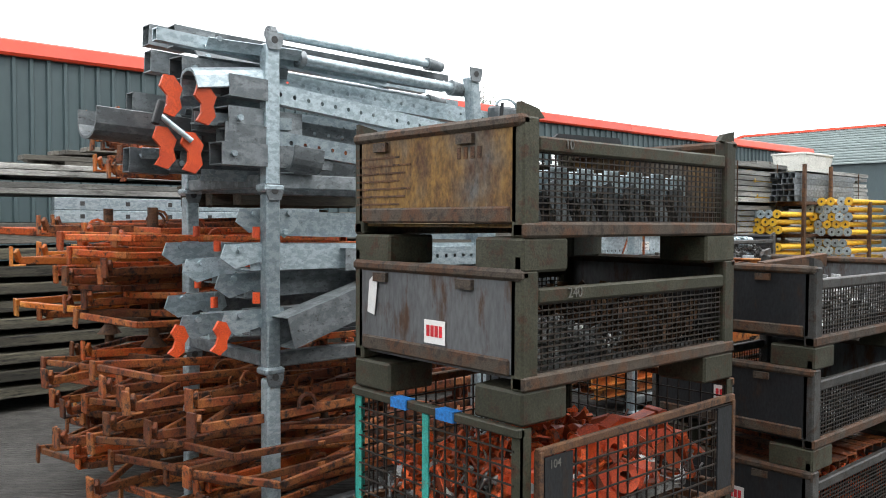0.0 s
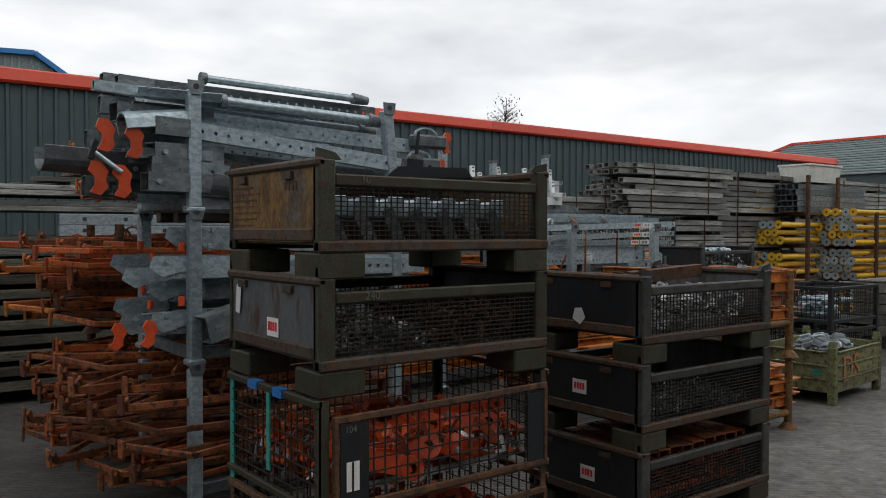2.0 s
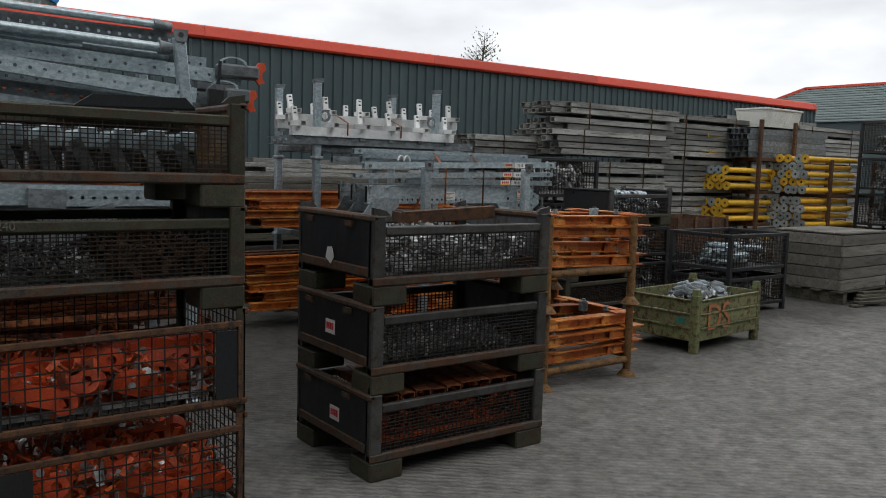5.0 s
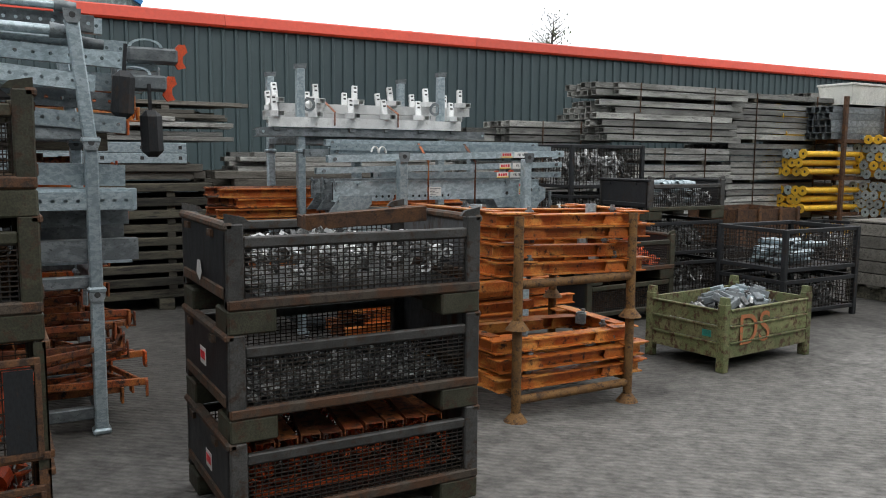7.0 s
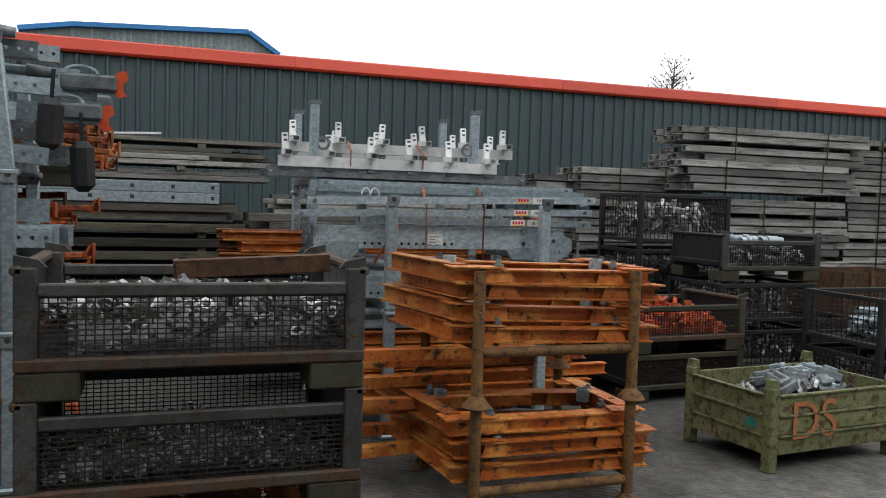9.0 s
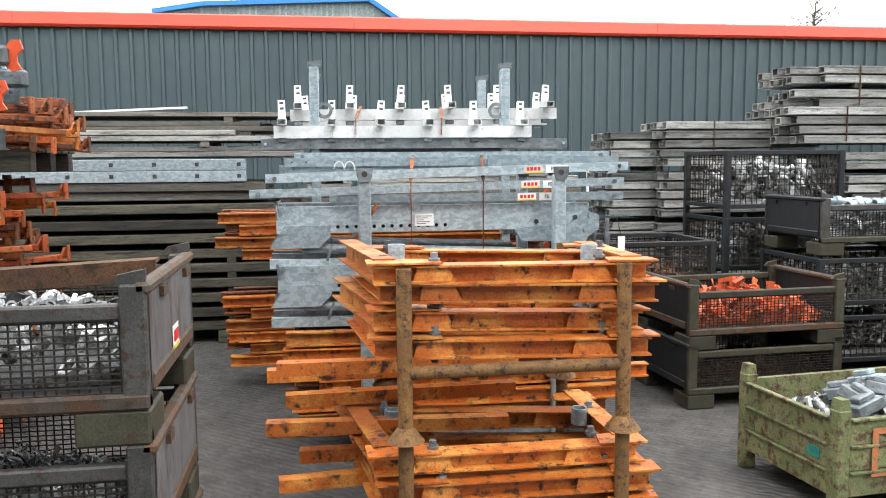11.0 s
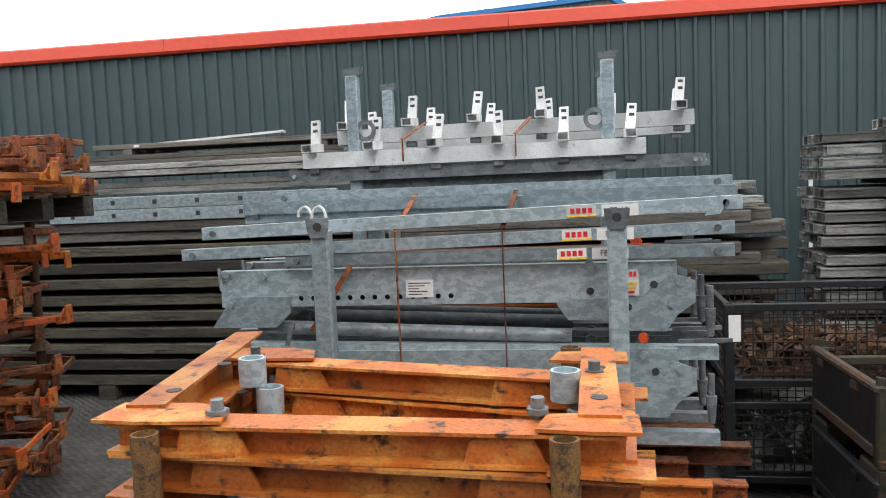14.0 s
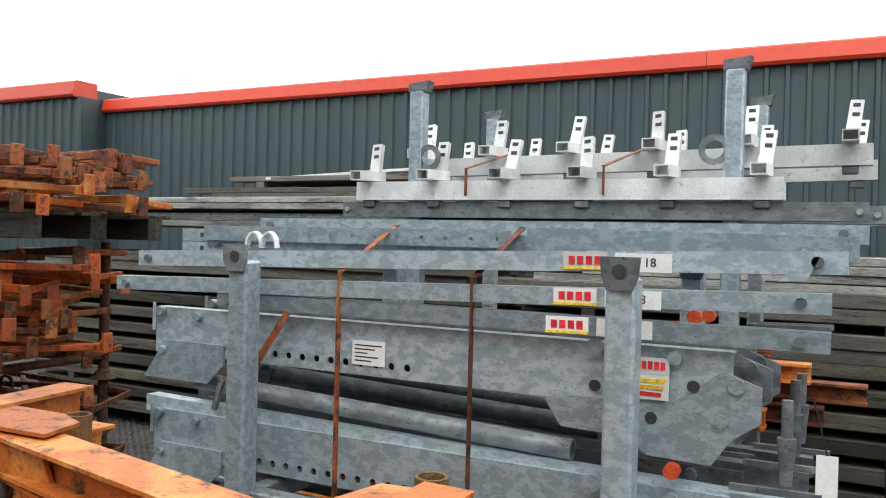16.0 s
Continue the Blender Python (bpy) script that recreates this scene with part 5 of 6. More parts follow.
for xx, yy in ((0, 0), (WW, 0), (0, WD), (WW, WD)):
    b = bmesh.new()
    plate(b, [(-0.045, 0), (0.045, 0), (0.06, 0.05), (-0.045, 0.04)], 0.06, pose(xx, yy - 0.033, 0.725))
    part("post_cap", b, GALV_DULL_SHADE, top)


def bracketed_rail(x, y, z, ln, n, lift):
    t = thing("bracketed_rail", x, y, z, 0, "pale aluminium rail with slotted upright brackets", "rail", "bracketed rails")
    part("rail", square_tube(bmesh.new(), (0, 0, 0), (ln, 0, lift), 0.075, 0.085), WHITE_ALU, t)
    for k in range(n):
        xx = 0.06 + (ln - 0.14) * k / (n - 1)
        zz = lift * xx / ln
        b = bmesh.new()
        square_tube(b, (xx, -0.14, zz + 0.065), (xx, 0.08, zz + 0.075), 0.06, 0.045)
        arm = part("arm", b, WHITE_ALU, t)
        b = bmesh.new()
        plate(b, [(-0.027, 0.0), (0.027, 0.0), (0.035, 0.17), (-0.015, 0.17)], 0.028, pose(xx, 0.03, zz + 0.06, -12, (k % 3) * 4 - 5))
        up = part("upright", b, WHITE_ALU, t)
        for s in (0.10, 0.14):
            b = bmesh.new()
            plate(b, [(-0.005, s), (0.022, s), (0.022, s + 0.016), (-0.005, s + 0.016)], 0.031, pose(xx, 0.03, zz + 0.06, -12, (k % 3) * 4 - 5))
            part("slot", b, PRINT_BLACK, up, "dark slot")
        b = bmesh.new()
        box(b, xx - 0.03, -0.03, zz - 0.075, xx + 0.03, 0.03, zz - 0.043, None, 0.004)
        part("clip", b, GALV_DULL_SHADE, t)
    return t


bracketed_rail(4.84, 5.27, 1.885, 1.88, 6, 0.0)
bracketed_rail(4.95, 5.60, 2.02, 2.06, 6, 0.02)
bracketed_rail(5.0, 5.95, 1.97, 2.03, 6, 0.04)
for k in range(3):
    t = thing("alu_channel", 4.75 + 0.06 * k, 5.3 + 0.26 * k, 1.80, 0, "dull aluminium channel under the pale rails", "channel", "aluminium channels")
    part("channel", profile(bmesh.new(), channel(0.09, 0.07, 0.006), 0, 2.25), GALV_DULL_SHADE, t)
    for ex in (0.03, 2.22):
        part("end_bolt", tube(bmesh.new(), (ex, -0.058, 0), (ex, -0.044, 0), 0.012, seg=8), GALV, t)
for k, x in enumerate((5.42, 6.04)):
    b = bmesh.new()
    bar(b, (x, 5.222, 1.86), (x, 5.222, 1.98), 0.022, 0.004)
    bar(b, (x, 5.222, 1.98), (x + 0.06, 5.62, 2.09), 0.022, 0.004)
    solid("steel_strap", b, ORANGE_RUST, "rusted flat steel strap round the pale rails", "strap", group="load straps")
for k in range(30):
    b = bmesh.new()
    profile(b, i_beam(0.09, 0.075, 0.01), 0, 2.1 + g.uniform(-0.1, 0.3))
    solid("orange_beam", b, ORANGE if k % 3 == 0 else ORANGE_RUST, "orange steel beam in the rear rack, ends uneven", "beam", pose(4.5 + g.uniform(-0.12, 0.14), 5.36 + 0.22 * (k % 3), 0.22 + 0.088 * (k // 3) + (0.26 if k >= 18 else 0), 0, 0, g.uniform(-2, 2)), "orange beams")


# ---- timber and planks along the wall ----
def plank_stack(name, x0, x1, y0, rows, cols, w, h, gap, z0, material, label, category, seed, ragged=0.12, bearer_every=3, bearer=TIMBER_DARK, group="", wave=0.0, prof=None):
    g = random.Random(seed)
    t = thing(name, x0, y0, z0, 0, label, category, group)
    b = bmesh.new()
    if prof:
        square_tube(b, (0, 0, 0), (x1 - x0, 0, 0), prof[0], prof[1], 0.009)
        for zz in (-0.36, 0.36):
            box(b, 0, -prof[0] / 2 - 0.006, zz * prof[1] - 0.006, x1 - x0, -prof[0] / 2 - 0.0005, zz * prof[1] + 0.006)
    else:
        box(b, 0, -w / 2, -h / 2, x1 - x0, w / 2, h / 2, None, min(w, h) * 0.08)
    src = None
    z = h / 2
    for r in range(rows):
        if bearer_every and r % bearer_every == 0 and r:
            for xx in (0.5, (x1 - x0) - 0.6):
                bb = bmesh.new()
                box(bb, xx, 0, z - h / 2, xx + 0.08, cols * (w + gap), z - h / 2 + 0.05)
                part("bearer", bb, bearer, t)
            z += 0.05
        for c in range(cols):
            m = pose(g.uniform(-ragged, ragged), w / 2 + c * (w + gap) + g.uniform(-wave, wave), z + g.uniform(0, 0.002), 0, g.uniform(-0.1, 0.1), g.uniform(-0.4, 0.4))
            if src is None:
                src = part("board" if not prof else "waler", b, material, t, "", m)
            else:
                again(src, m)
        z += h + (0.017 if prof else 0.002)
    return t, z


for k in range(3):
    b = bmesh.new()
    box(b, 0.4 + 1.9 * k, 7.0, 0, 0.55 + 1.9 * k, 8.0, 0.12)
    solid("timber_bearer", b, TIMBER_DARK, "dark timber bearer on the concrete", "bearer", group="bearers")
plank_stack("timber_stack", 0.1, 4.9, 7.0, 9, 5, 0.16, 0.085, 0.03, 0.12, TIMBER_DARK, "stack of dark wet timber beams on bearers", "timber", 91, 0.18, 1)
plank_stack("timber_stack", -0.2, 4.6, 7.0, 2, 5, 0.17, 0.08, 0.03, 1.34, TIMBER, "greenish grey timbers on the dark stack", "timber", 92, 0.15, 0)
for k in range(2):
    t = thing("punched_beam", 2.0, 6.96, 1.505 + 0.105 * k, 0, "pale aluminium beam with square holes on the timber stack", "beam", "punched beams")
    b = bmesh.new()
    box(b, 0, 0, 0, 2.5, 0.1, 0.1, None, 0.004)
    part("beam", b, GALV, t)
    for j in range(7):
        part("square_hole", box(bmesh.new(), 0.2 + j * 0.37, -0.003, 0.035, 0.235 + j * 0.37, 0.0, 0.07), PRINT_BLACK, t, "dark square hole")
plank_stack("plank_stack", -0.2, 4.7, 7.0, 4, 5, 0.18, 0.045, 0.02, 1.73, WALER, "stack of pale grey planks under the wall", "planks", 93, 0.35, 2, TIMBER)
plank_stack("plank_stack", 2.1, 4.9, 7.15, 3, 4, 0.19, 0.04, 0.02, 1.97, TIMBER, "ragged weathered planks lying on top of the stack", "planks", 94, 0.4, 2, TIMBER, wave=0.02)
t = thing("alu_strip", 2.6, 7.2, 2.125, 0, "bright aluminium strip on top of the planks", "strip")
b = bmesh.new()
bar(b, (0.1, 0, 0.0), (1.35, 0.15, 0.07), 0.12, 0.02)
part("strip", b, WHITE_ALU, t)
plank_stack("timber_stack", 5.0, 7.75, 7.0, 7, 5, 0.17, 0.09, 0.03, 0.1, TIMBER_DARK, "dark weathered timbers stacked by the wall", "timber", 95, 0.2, 1)
plank_stack("timber_stack", 4.9, 7.7, 7.0, 4, 5, 0.17, 0.085, 0.03, 1.03, TIMBER, "grey-green weathered planks on the timber stack", "timber", 96, 0.2, 2)
plank_stack("plank_stack", 5.2, 7.5, 7.05, 4, 4, 0.18, 0.05, 0.02, 1.42, WALER, "pale planks behind the bracketed rails", "planks", 97, 0.25, 0)


# ---- walers ----
U = (0.105, 0.08)


def waler_pile(x0, x1, y0, z0, rows, cols, label, seed, ragged=0.05, every=4):
    t, z = plank_stack("waler_stack", x0, x1, y0, max(2, round(rows * 0.91)), cols, 0.11, 0.08, 0.014, z0, WALER, label, "walers", seed, ragged, every, TIMBER_DARK, "waler stacks", prof=U)
    for xx in (0.55, (x1 - x0) - 0.55):
        b = bmesh.new()
        bar(b, (xx, -0.012, 0.02), (xx, -0.012, z - 0.05), 0.02, 0.004)
        part("strap", b, RUST, t, "rusted strap")
    return t


# supports out of sight under the raised stacks
waler_pile(8.27, 10.1, 7.7, 0.0, 21, 6, "tall strapped stack of grey steel walers by the wall", 101, 0.03, 5)
waler_pile(8.75, 10.5, 7.45, 0.0, 22, 5, "tall strapped stack of grey steel walers, ends uneven", 102, 0.06, 5)
waler_pile(10.1, 12.55, 7.1, 0.0, 12, 8, "broad stack of weathered grey walers, ends ragged", 103, 0.2, 3)
waler_pile(10.6, 12.5, 7.05, 1.22, 6, 8, "strapped bundles of pale walers on the stack", 104, 0.06, 3)
waler_pile(10.0, 12.6, 7.05, 1.83, 4, 8, "longer strapped walers on top of the stack", 105, 0.12, 0)
waler_pile(10.2, 12.75, 7.15, 2.21, 4, 7, "uppermost pale walers, ends overhanging", 106, 0.25, 2)
waler_pile(12.75, 15.3, 7.3, 0.0, 27, 8, "tall strapped stack of grey walers beside yellow props", 107, 0.04, 6)
waler_pile(15.9, 19.2, 8.3, 0.0, 30, 6, "far tall stack of grey walers", 108, 0.06, 6)
waler_pile(18.2, 21.0, 8.1, 0.0, 29, 6, "far stack of grey walers at the end of the yard", 109, 0.06, 6)

# ---- yellow props ----
def prop():
    t = thing("steel_prop", 0, 0, -50, 0, "yellow steel prop with a flat end plate, in a bundle", "prop", "yellow props")
    part("tube", tube(bmesh.new(), (0, 0, 0), (1.75, 0, 0), 0.045, seg=10), YELLOW, t)
    b = bmesh.new()
    ring_plate(b, 0.08, 0.024, 0.014, pose(-0.012, 0, 0, 0, 0, 90), 8)
    part("end_plate", b, YELLOW, t)
    part("bore", tube(bmesh.new(), (-0.008, 0, 0), (-0.004, 0, 0), 0.03, seg=8), PRINT_BLACK, t, "dark bore")
    return t


def grey_prop():
    t = thing("steel_prop", 0, 0, -50, 0, "galvanised steel prop with a flat end plate, in a bundle", "prop", "grey props")
    part("tube", tube(bmesh.new(), (0, 0, 0), (1.7, 0, 0), 0.045, seg=10), YELLOW, t)
    b = bmesh.new()
    ring_plate(b, 0.08, 0.024, 0.014, pose(-0.012, 0, 0, 0, 0, 90), 8)
    part("end_plate", b, GALV, t, "grey galvanised end plate")
    part("bore", tube(bmesh.new(), (-0.008, 0, 0), (-0.004, 0, 0), 0.03, seg=8), PRINT_BLACK, t, "dark bore")
    return t


YP, GP = prop(), grey_prop()
placed = set()


def bundle(x, y0, z0, rows, cols, grey, seed):
    g = random.Random(seed)
    for r in range(rows):
        for c in range(cols):
            src = GP if g.random() < grey else YP
            m = pose(x + g.uniform(-0.06, 0.06), y0 + c * 0.158 + (0.079 if r % 2 else 0), z0 + 0.08 + r * 0.14, g.uniform(0, 45), 0, g.uniform(-0.5, 0.5))
            if src in placed:
                copy_thing(src, m)
            else:
                placed.add(src)
                src.matrix_basis = m


def prop_rack(x, y, tiers, label, w=1.1, d=0.92):
    for z, h in tiers:
        t = thing("prop_rack", x, y, z, 0, label, "rack", "prop racks")
        for xx in (0, w):
            for yy in (0, d):
                part("post", box(bmesh.new(), xx, yy - 0.06, 0, xx + 0.07, yy, h, None, 0.006), RUST, t)
            part("cross_rail", box(bmesh.new(), xx, 0.0, 0.0, xx + 0.07, d - 0.06, 0.06, None, 0.006), RUST, t)
        for yy in (-0.05, d - 0.05):
            part("side_rail", box(bmesh.new(), 0.07, yy, 0.0, w, yy + 0.04, 0.06, None, 0.006), RUST, t)


prop_rack(14.75, 6.82, ((0, 0.68), (0.68, 0.58), (1.26, 0.6), (1.86, 0.74)), "dark rusty rack holding yellow props")
bundle(13.95, 6.86, 0.74, 3, 5, 0.25, 111)
bundle(13.95, 6.86, 1.32, 3, 5, 0.3, 112)
bundle(13.95, 6.86, 0.08, 3, 5, 0.5, 114)
bundle(14.0, 7.36, 1.92, 4, 2, 0.0, 113)
g = random.Random(115)
for r in range(5):
    for c in range(4):
        t = thing("box_section", 14.5 + g.uniform(-0.05, 0.05), 6.90 + c * 0.11, 1.97 + r * 0.105, 0, "grey square hollow steel section in a rack", "section", "box sections")
        part("section", square_tube(bmesh.new(), (0, 0, 0), (2.6, 0, 0), 0.1, 0.1), GALV_DULL_SHADE, t)
b = bmesh.new()
prop_rack(16.05, 6.18, ((0, 0.6), (0.6, 0.62), (1.22, 0.7)), "dark rusty rack holding grey and yellow props", 1.6, 0.95)
bundle(15.3, 6.2, 0.66, 4, 5, 0.9, 116)
bundle(15.3, 6.2, 1.28, 5, 5, 0.55, 117)
bundle(15.3, 6.2, 0.08, 3, 5, 0.6, 118)
t = thing("plastic_tub", 15.15, 6.95, 2.5, 0, "milky white plastic tub standing on the sections", "tub")
b = bmesh.new()
vs0 = [b.verts.new(p) for p in ((0.05, 0.05, 0), (1.15, 0.05, 0), (1.15, 0.6, 0), (0.05, 0.6, 0))]
vs1 = [b.verts.new(p) for p in ((0, 0, 0.34), (1.2, 0, 0.34), (1.2, 0.65, 0.34), (0, 0.65, 0.34))]
for i in range(4):
    b.faces.new((vs0[i], vs0[(i + 1) % 4], vs1[(i + 1) % 4], vs1[i]))
b.faces.new(vs0[::-1])
bmesh.ops.solidify(b, geom=b.faces[:], thickness=0.02)
part("body", b, PLASTIC, t)
b = bmesh.new()
for p, q in (((0, 0), (1.2, 0)), ((1.2, 0), (1.2, 0.65)), ((1.2, 0.65), (0, 0.65)), ((0, 0.65), (0, 0))):
    bar(b, (*p, 0.33), (*q, 0.33), 0.05, 0.035, 0.006)
part("rim", b, PLASTIC, t)


# ---- green box ----
def green_box():
    t = thing("pallet_box", 7.44, 2.56, 0, 5.5, "flaking green steel pallet box with sprayed orange letters", "box")
    w, d, h = 1.14, 0.76, 0.52
    for i, (xx, yy) in enumerate(((0, 0), (w, 0), (0, d), (w, d))):
        b = bmesh.new()
        sx, sy = (1 if xx == 0 else -1), (1 if yy == 0 else -1)
        box(b, min(xx, xx + sx * 0.07), min(yy, yy + sy * 0.07), 0, max(xx, xx + sx * 0.07), max(yy, yy + sy * 0.07), h, None, 0.006)
        plate(b, [(-0.03, 0), (0.03, 0), (0.02, 0.05), (-0.02, 0.05)], 0.06, pose(xx + sx * 0.035, yy + sy * 0.035, h))
        part("corner_post", b, GREEN, t)
    for k in range(3):
        z0 = 0.11 + k * 0.125
        for yy, s in ((0.012, -1), (d - 0.012, 1)):
            b = bmesh.new()
            box(b, 0.07, yy - 0.008, z0, w - 0.07, yy + 0.008, z0 + 0.118)
            bar(b, (0.07, yy + s * 0.012, z0 + 0.112), (w - 0.07, yy + s * 0.012, z0 + 0.112), 0.02, 0.014, 0.003)
            part("side_sheet", b, GREEN, t)
        for xx, s in ((0.012, -1), (w - 0.012, 1)):
            b = bmesh.new()
            box(b, xx - 0.008, 0.07, z0, xx + 0.008, d - 0.07, z0 + 0.118)
            bar(b, (xx + s * 0.012, 0.07, z0 + 0.112), (xx + s * 0.012, d - 0.07, z0 + 0.112), 0.02, 0.014, 0.003)
            part("side_sheet", b, GREEN, t)
    b = bmesh.new()
    box(b, 0.03, 0.03, 0.1, w - 0.03, d - 0.03, 0.11)
    part("floor_plate", b, GREEN, t)
    part("patch", box(bmesh.new(), -0.002, 0.12, 0.26, 0.003, 0.2, 0.31), TEAL, t, "teal paint patch")
    words("DS", 0.34, PAINT_ORANGE, pose(0.36, -0.006, 0.30, 90), "sprayed_letters", t)
    return t


green_box()
pile("grey_offcuts", "pale grey cast blocks and offcuts heaped in the green box", GALV_ISL, 7.47, 2.66, .14, 8.50, 3.28, .52, 260, .07, ("clip", "plate", "tube", "clip"), 131, None, 0.1)
g = random.Random(132)
for k in range(12):
    b = bmesh.new()
    box(b, -0.08, -0.05, -0.03, 0.08, 0.05, 0.03, None, 0.006)
    box(b, -0.05, -0.03, 0.03, 0.05, 0.03, 0.06, None, 0.006)
    solid("cast_block", b, GALV if k % 2 else GALV_DULL_SHADE, "pale cast block on the heap in the green box", "block", pose(7.62 + g.uniform(0, 0.75), 2.76 + g.uniform(0, 0.42), 0.47 + g.uniform(-0.02, 0.03), g.uniform(-25, 25), g.uniform(-25, 25), g.uniform(0, 180)), "cast blocks")

# ---- crates and cages further on ----
f0 = crate(7.54, 4.28, 0, DARK, OLIVE, "dark rusty steel mesh crate under another", 3, None)
f1 = crate(7.54, 4.28, 0.40, DARK, OLIVE, "dark steel mesh crate heaped with orange castings", 3, EDGE_RUST)
pile("steel_scraps", "dark steel fittings in the lower crate", RUST, .04, .05, .14, CW - .04, CD - .05, .30, 260, .045, ("clip", "plate", "bolt"), 141, pose(7.54, 4.28, 0, 0, 0, 3))
pile("orange_castings", "orange steel castings heaped in a crate", ORANGE_ISL, .04, .05, .54, CW - .04, CD - .05, .80, 300, .07, ("clip", "plate", "ring"), 142, pose(7.54, 4.28, 0, 0, 0, 3), 0.12)


def bin_cage(x, y, z, h, label, w=1.1, d=0.8, rz=0.0):
    t = thing("mesh_bin", x, y, z, rz, label, "bin", "mesh bins")
    for xx in (0, w):
        for yy in (0, d):
            part("post", box(bmesh.new(), xx - 0.025, yy - 0.025, 0, xx + 0.025, yy + 0.025, h, None, 0.004), DARK, t)
    for zz in (0.1, h - 0.02):
        for p, q in (((0, 0), (w, 0)), ((0, d), (w, d)), ((0, 0), (0, d)), ((w, 0), (w, d))):
            b = bmesh.new()
            bar(b, (*p, zz), (*q, zz), 0.035, 0.04, 0.004)
            part("rail", b, DARK, t)
    for k, f in enumerate((lambda u, zz, o: (u * w, 0.0 - o, zz), lambda u, zz, o: (u * w, d + o, zz), lambda u, zz, o: (0.0 - o, u * d, zz), lambda u, zz, o: (w + o, u * d, zz))):
        b = bmesh.new()
        wires(b, 0.02, 0.98, 0.1, h - 0.03, 20 if k < 2 else 14, max(4, int(h / 0.055)), 0.003, f)
        part("wire_mesh", b, WIRE, t)
    b = bmesh.new()
    box(b, 0.02, 0.02, 0.09, w - 0.02, d - 0.02, 0.098)
    part("floor_plate", b, DARK, t)
    return t


def tube_pile(x, y, z, w, d, n, seed, r=0.028, ln=0.5):
    g = random.Random(seed)
    for k in range(n):
        b = bmesh.new()
        L = ln * g.uniform(0.7, 1.2)
        tube(b, (-L / 2, 0, 0), (L / 2, 0, 0), r, seg=10, hollow=0.8)
        tube(b, (-L / 4, 0, 0), (-L / 4 + 0.05, 0, 0), r * 1.35, seg=10)
        solid("pipe_stub", b, GALV, "pale galvanised tube stub lying in a bin", "tube", pose(x + w * g.uniform(0.35, 0.65), y + d * g.uniform(0.12, 0.88), z + 0.06 * (k % 4), 0, g.uniform(-6, 6), g.uniform(-30, 30)), "tube stubs")


bin_cage(9.43, 3.62, 0, 0.42, "low dark mesh bin on the concrete")
bin_cage(9.43, 3.62, 0.42, 0.50, "dark mesh bin of pale galvanised tubes")
tube_pile(9.45, 3.66, 0.56, 1.05, 0.7, 26, 151)
pile("dark_fittings", "dark fittings in a low mesh bin", GALV_ISL, 9.47, 3.66, .1, 10.5, 4.38, .36, 240, .06, ("clip", "tube", "plate"), 152)
bin_cage(8.95, 5.0, 0, 0.45, "dark mesh bin of fittings, bottom of a stack")
bin_cage(8.95, 5.0, 0.45, 0.45, "dark mesh bin of couplers, middle of a stack")
for k in range(2):
    pile("grey_couplers", "dull grey couplers in a mesh bin", GALV_ISL, 8.99, 5.04, .1 + .45 * k, 10.0, 5.76, .4 + .45 * k, 230, .07, ("ring", "clip", "tube", "plate"), 153 + k)
crate(8.95, 5.0, 0.92, DARK, RAIL_STEEL, "dark steel crate with pale tube ends on top", 0)
tube_pile(8.98, 5.05, 1.13, 1.1, 0.7, 22, 156, 0.036, 0.34)
pile("pale_fittings", "pale fittings packed in the raised crate", GALV_ISL, 8.99, 5.05, 1.06, 10.05, 5.79, 1.27, 240, .06, ("ring", "tube", "clip"), 157)
bin_cage(8.75, 6.1, 0, 0.6, "dark mesh bin at the bottom of a rear stack")
bin_cage(8.75, 6.1, 0.6, 0.55, "dark mesh bin of scrap fittings in a rear stack")
bin_cage(8.75, 6.1, 1.15, 0.6, "tall dark mesh bin of grey clamps on a rear stack")
for k, z in enumerate((0.1, 0.7, 1.25)):
    pile("grey_clamps", "grey galvanised clamps heaped in a mesh bin", GALV_ISL, 8.79, 6.14, z, 9.8, 6.86, z + .38, 200, .08, ("plate", "clip", "tube"), 160 + k)
t = thing("rusty_bin", 11.0, 5.6, 0.45, 0, "rust-brown solid steel bin on the row of crates", "bin")
for nm, c in (("front", (0, 0, 0, 1.2, 0.012, 0.5)), ("rear", (0, 0.8, 0, 1.2, 0.812, 0.5)), ("side", (0, 0.012, 0, 0.012, 0.8, 0.5)), ("side", (1.188, 0.012, 0, 1.2, 0.8, 0.5)), ("base", (0.012, 0.012, 0, 1.188, 0.8, 0.012))):
    part(nm + "_plate", box(bmesh.new(), *c), RUST, t)
for xx in (0, 0.4, 0.8, 1.15):
    part("stiffener", box(bmesh.new(), xx, -0.03, 0, xx + 0.05, -0.001, 0.52, None, 0.004), RUST, t)
bin_cage(11.05, 5.65, 0, 0.45, "low dark mesh bin under the rust-brown bin")
bin_cage(10.4, 5.3, 0, 0.5, "dark mesh bin of scrap in the row", 0.55)
bin_cage(12.6, 5.5, 0, 0.7, "dark mesh bin below the yellow props")
pile("mixed_scrap", "mixed dull scrap fittings in a bin", GALV_ISL, 12.65, 5.55, .1, 13.6, 6.2, .55, 150, .08, ("tube", "clip", "plate"), 171)


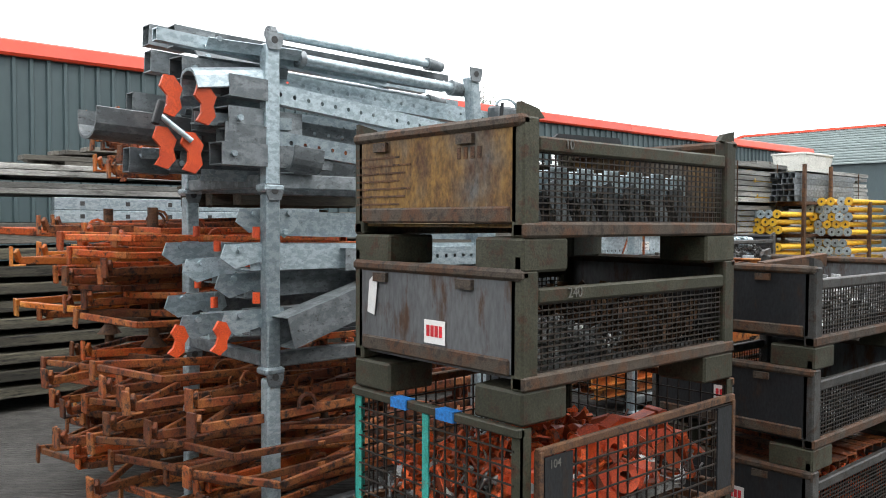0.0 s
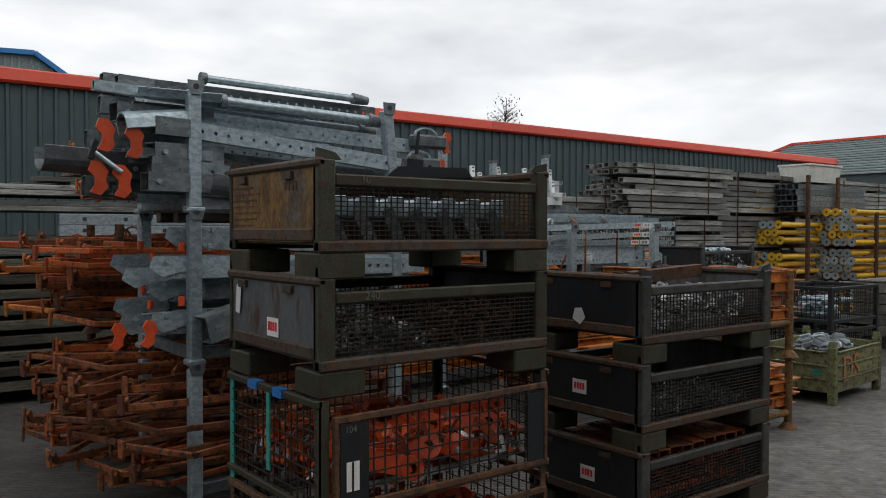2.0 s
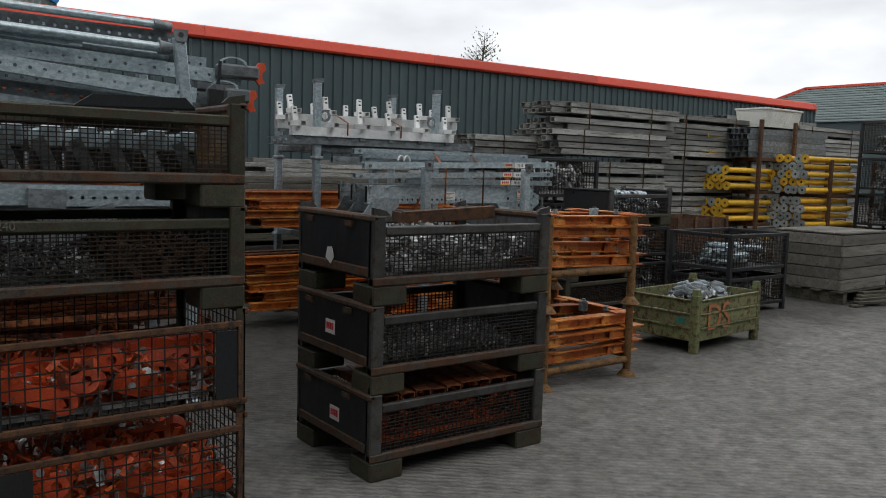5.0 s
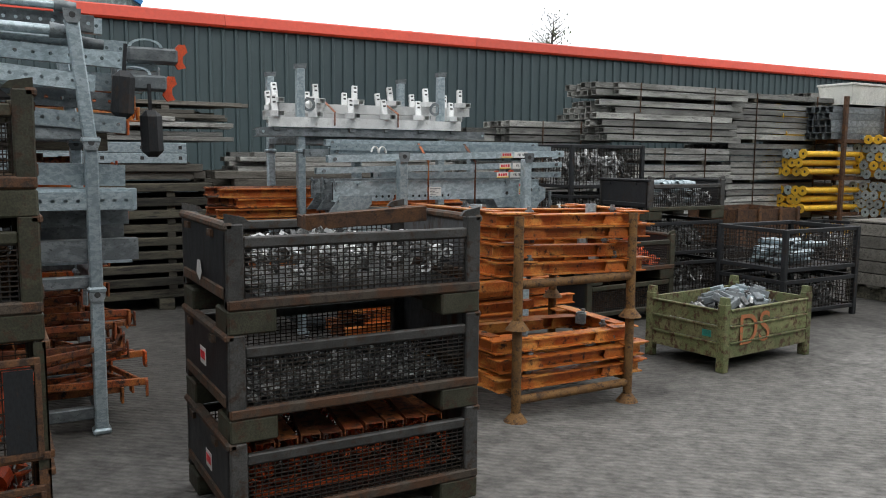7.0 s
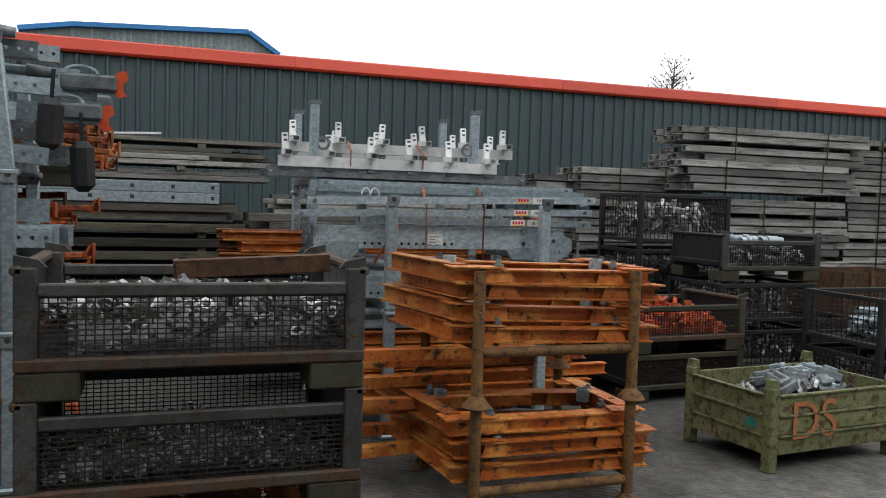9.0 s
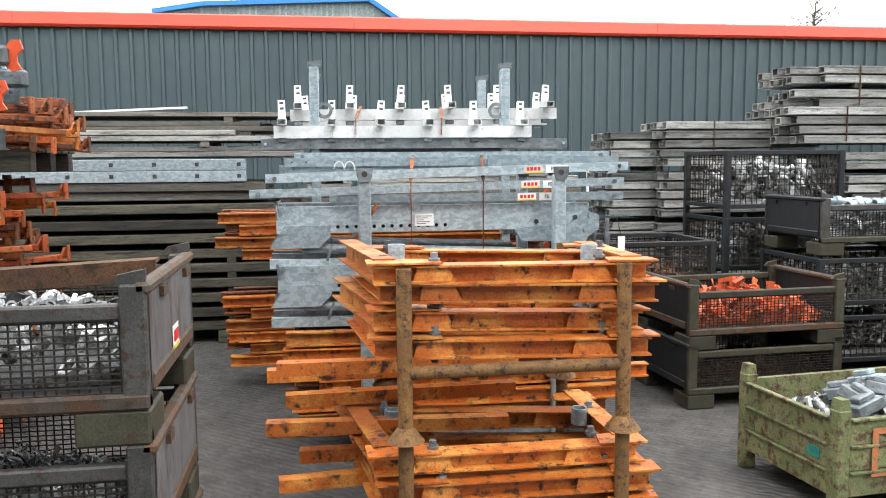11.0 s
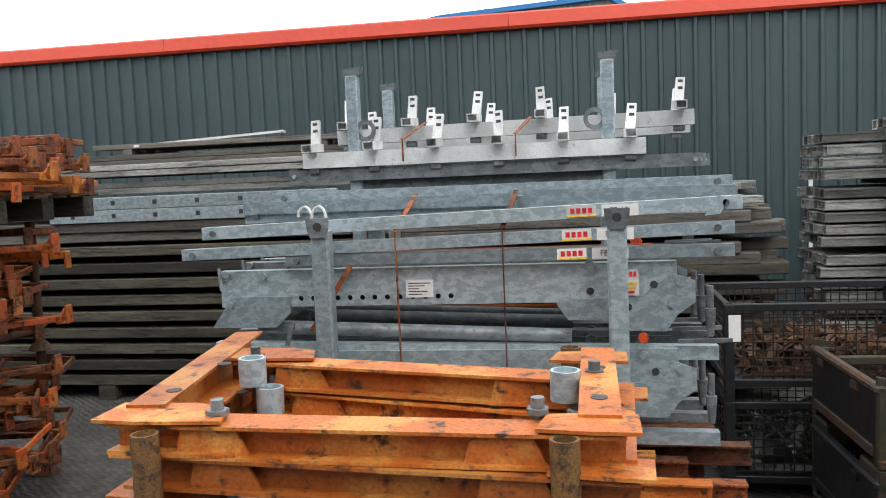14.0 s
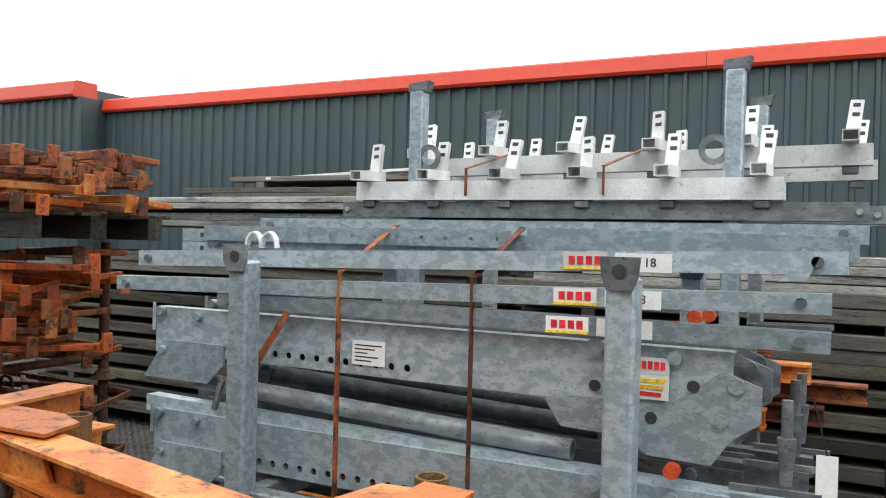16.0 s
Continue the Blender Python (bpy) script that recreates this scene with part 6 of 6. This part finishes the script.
# ---- grey board box on a pallet ----
def board_box(x, y):
    t = thing("board_crate", x, y, 0, 2, "weathered grey board crate on a broken pallet", "crate")
    for k in range(5):
        z0 = 0.17 + k * 0.142
        for yy in (0.0, 0.9):
            part("board", box(bmesh.new(), 0, yy, z0, 1.25, yy + 0.03, z0 + 0.132, None, 0.004), TIMBER, t)
        for xx in (0.0, 1.22):
            part("board", box(bmesh.new(), xx, 0.032, z0, xx + 0.03, 0.898, z0 + 0.132, None, 0.004), TIMBER, t)
    for k in range(7):
        part("lid_board", box(bmesh.new(), 0.0, 0.135 * k, 0.882, 1.25, 0.135 * k + 0.125, 0.904, None, 0.004), TIMBER, t)
    for xx in (0.05, 0.58, 1.1):
        part("pallet_block", box(bmesh.new(), xx, -0.02, 0.0, xx + 0.1, 0.95, 0.14, None, 0.004), TIMBER_DARK, t)
    for k in range(4):
        part("deck_board", box(bmesh.new(), -0.05, -0.03 + 0.27 * k, 0.142, 1.3, 0.1 + 0.27 * k, 0.165, None, 0.004), TIMBER_DARK, t)
    return t


board_box(11.5, 3.42)
g = random.Random(181)
for k in range(5):
    b = bmesh.new()
    box(b, 0, 0, 0, 0.7, 0.09, 0.03, None, 0.004)
    solid("broken_board", b, TIMBER_DARK, "broken dark board by the pallet", "board", pose(11.45 + 0.1 * k, 3.18 + 0.03 * k, 0.0 + 0.031 * k, 0, 0, g.uniform(-20, 20)), "broken boards")
for k in range(4):
    bin_cage(16.7, 5.15, 0.66 * k, 0.66, "tall dark mesh bin of scrap at the end of the yard")
    pile("mixed_scrap", "mixed dull scrap fittings in a tall bin", GALV_ISL, 16.75, 5.2, .1 + .66 * k, 17.7, 5.85, .5 + .66 * k, 110, .1, ("tube", "clip", "plate"), 181 + k)
for k in range(2):
    bin_cage(7.12, 5.22, 0.52 * k, 0.52, "dark mesh bin of red and zinc parts behind a crate", 1.05)
    pile("mixed_parts", "rusty and zinc parts in a dark mesh bin", RUST if k else GALV_ISL, 7.16, 5.26, .1 + .52 * k, 8.13, 5.98, .36 + .52 * k - .08 * k, 200, .07, ("tube", "clip", "plate", "bolt"), 191 + k)
# dark crate beyond the board crate
e0 = crate(13.45, 3.72, 0, DARK, OLIVE, "dark steel crate of pale fittings beyond the board crate", 0, None, (0.42, 0.27), group="far crates")
pile("pale_fittings", "pale zinc fittings level with the crate's rim", GALV_ISL, 13.5, 3.77, .14, 14.55, 4.47, .42, 160, .06, ("tube", "clip", "plate"), 201)
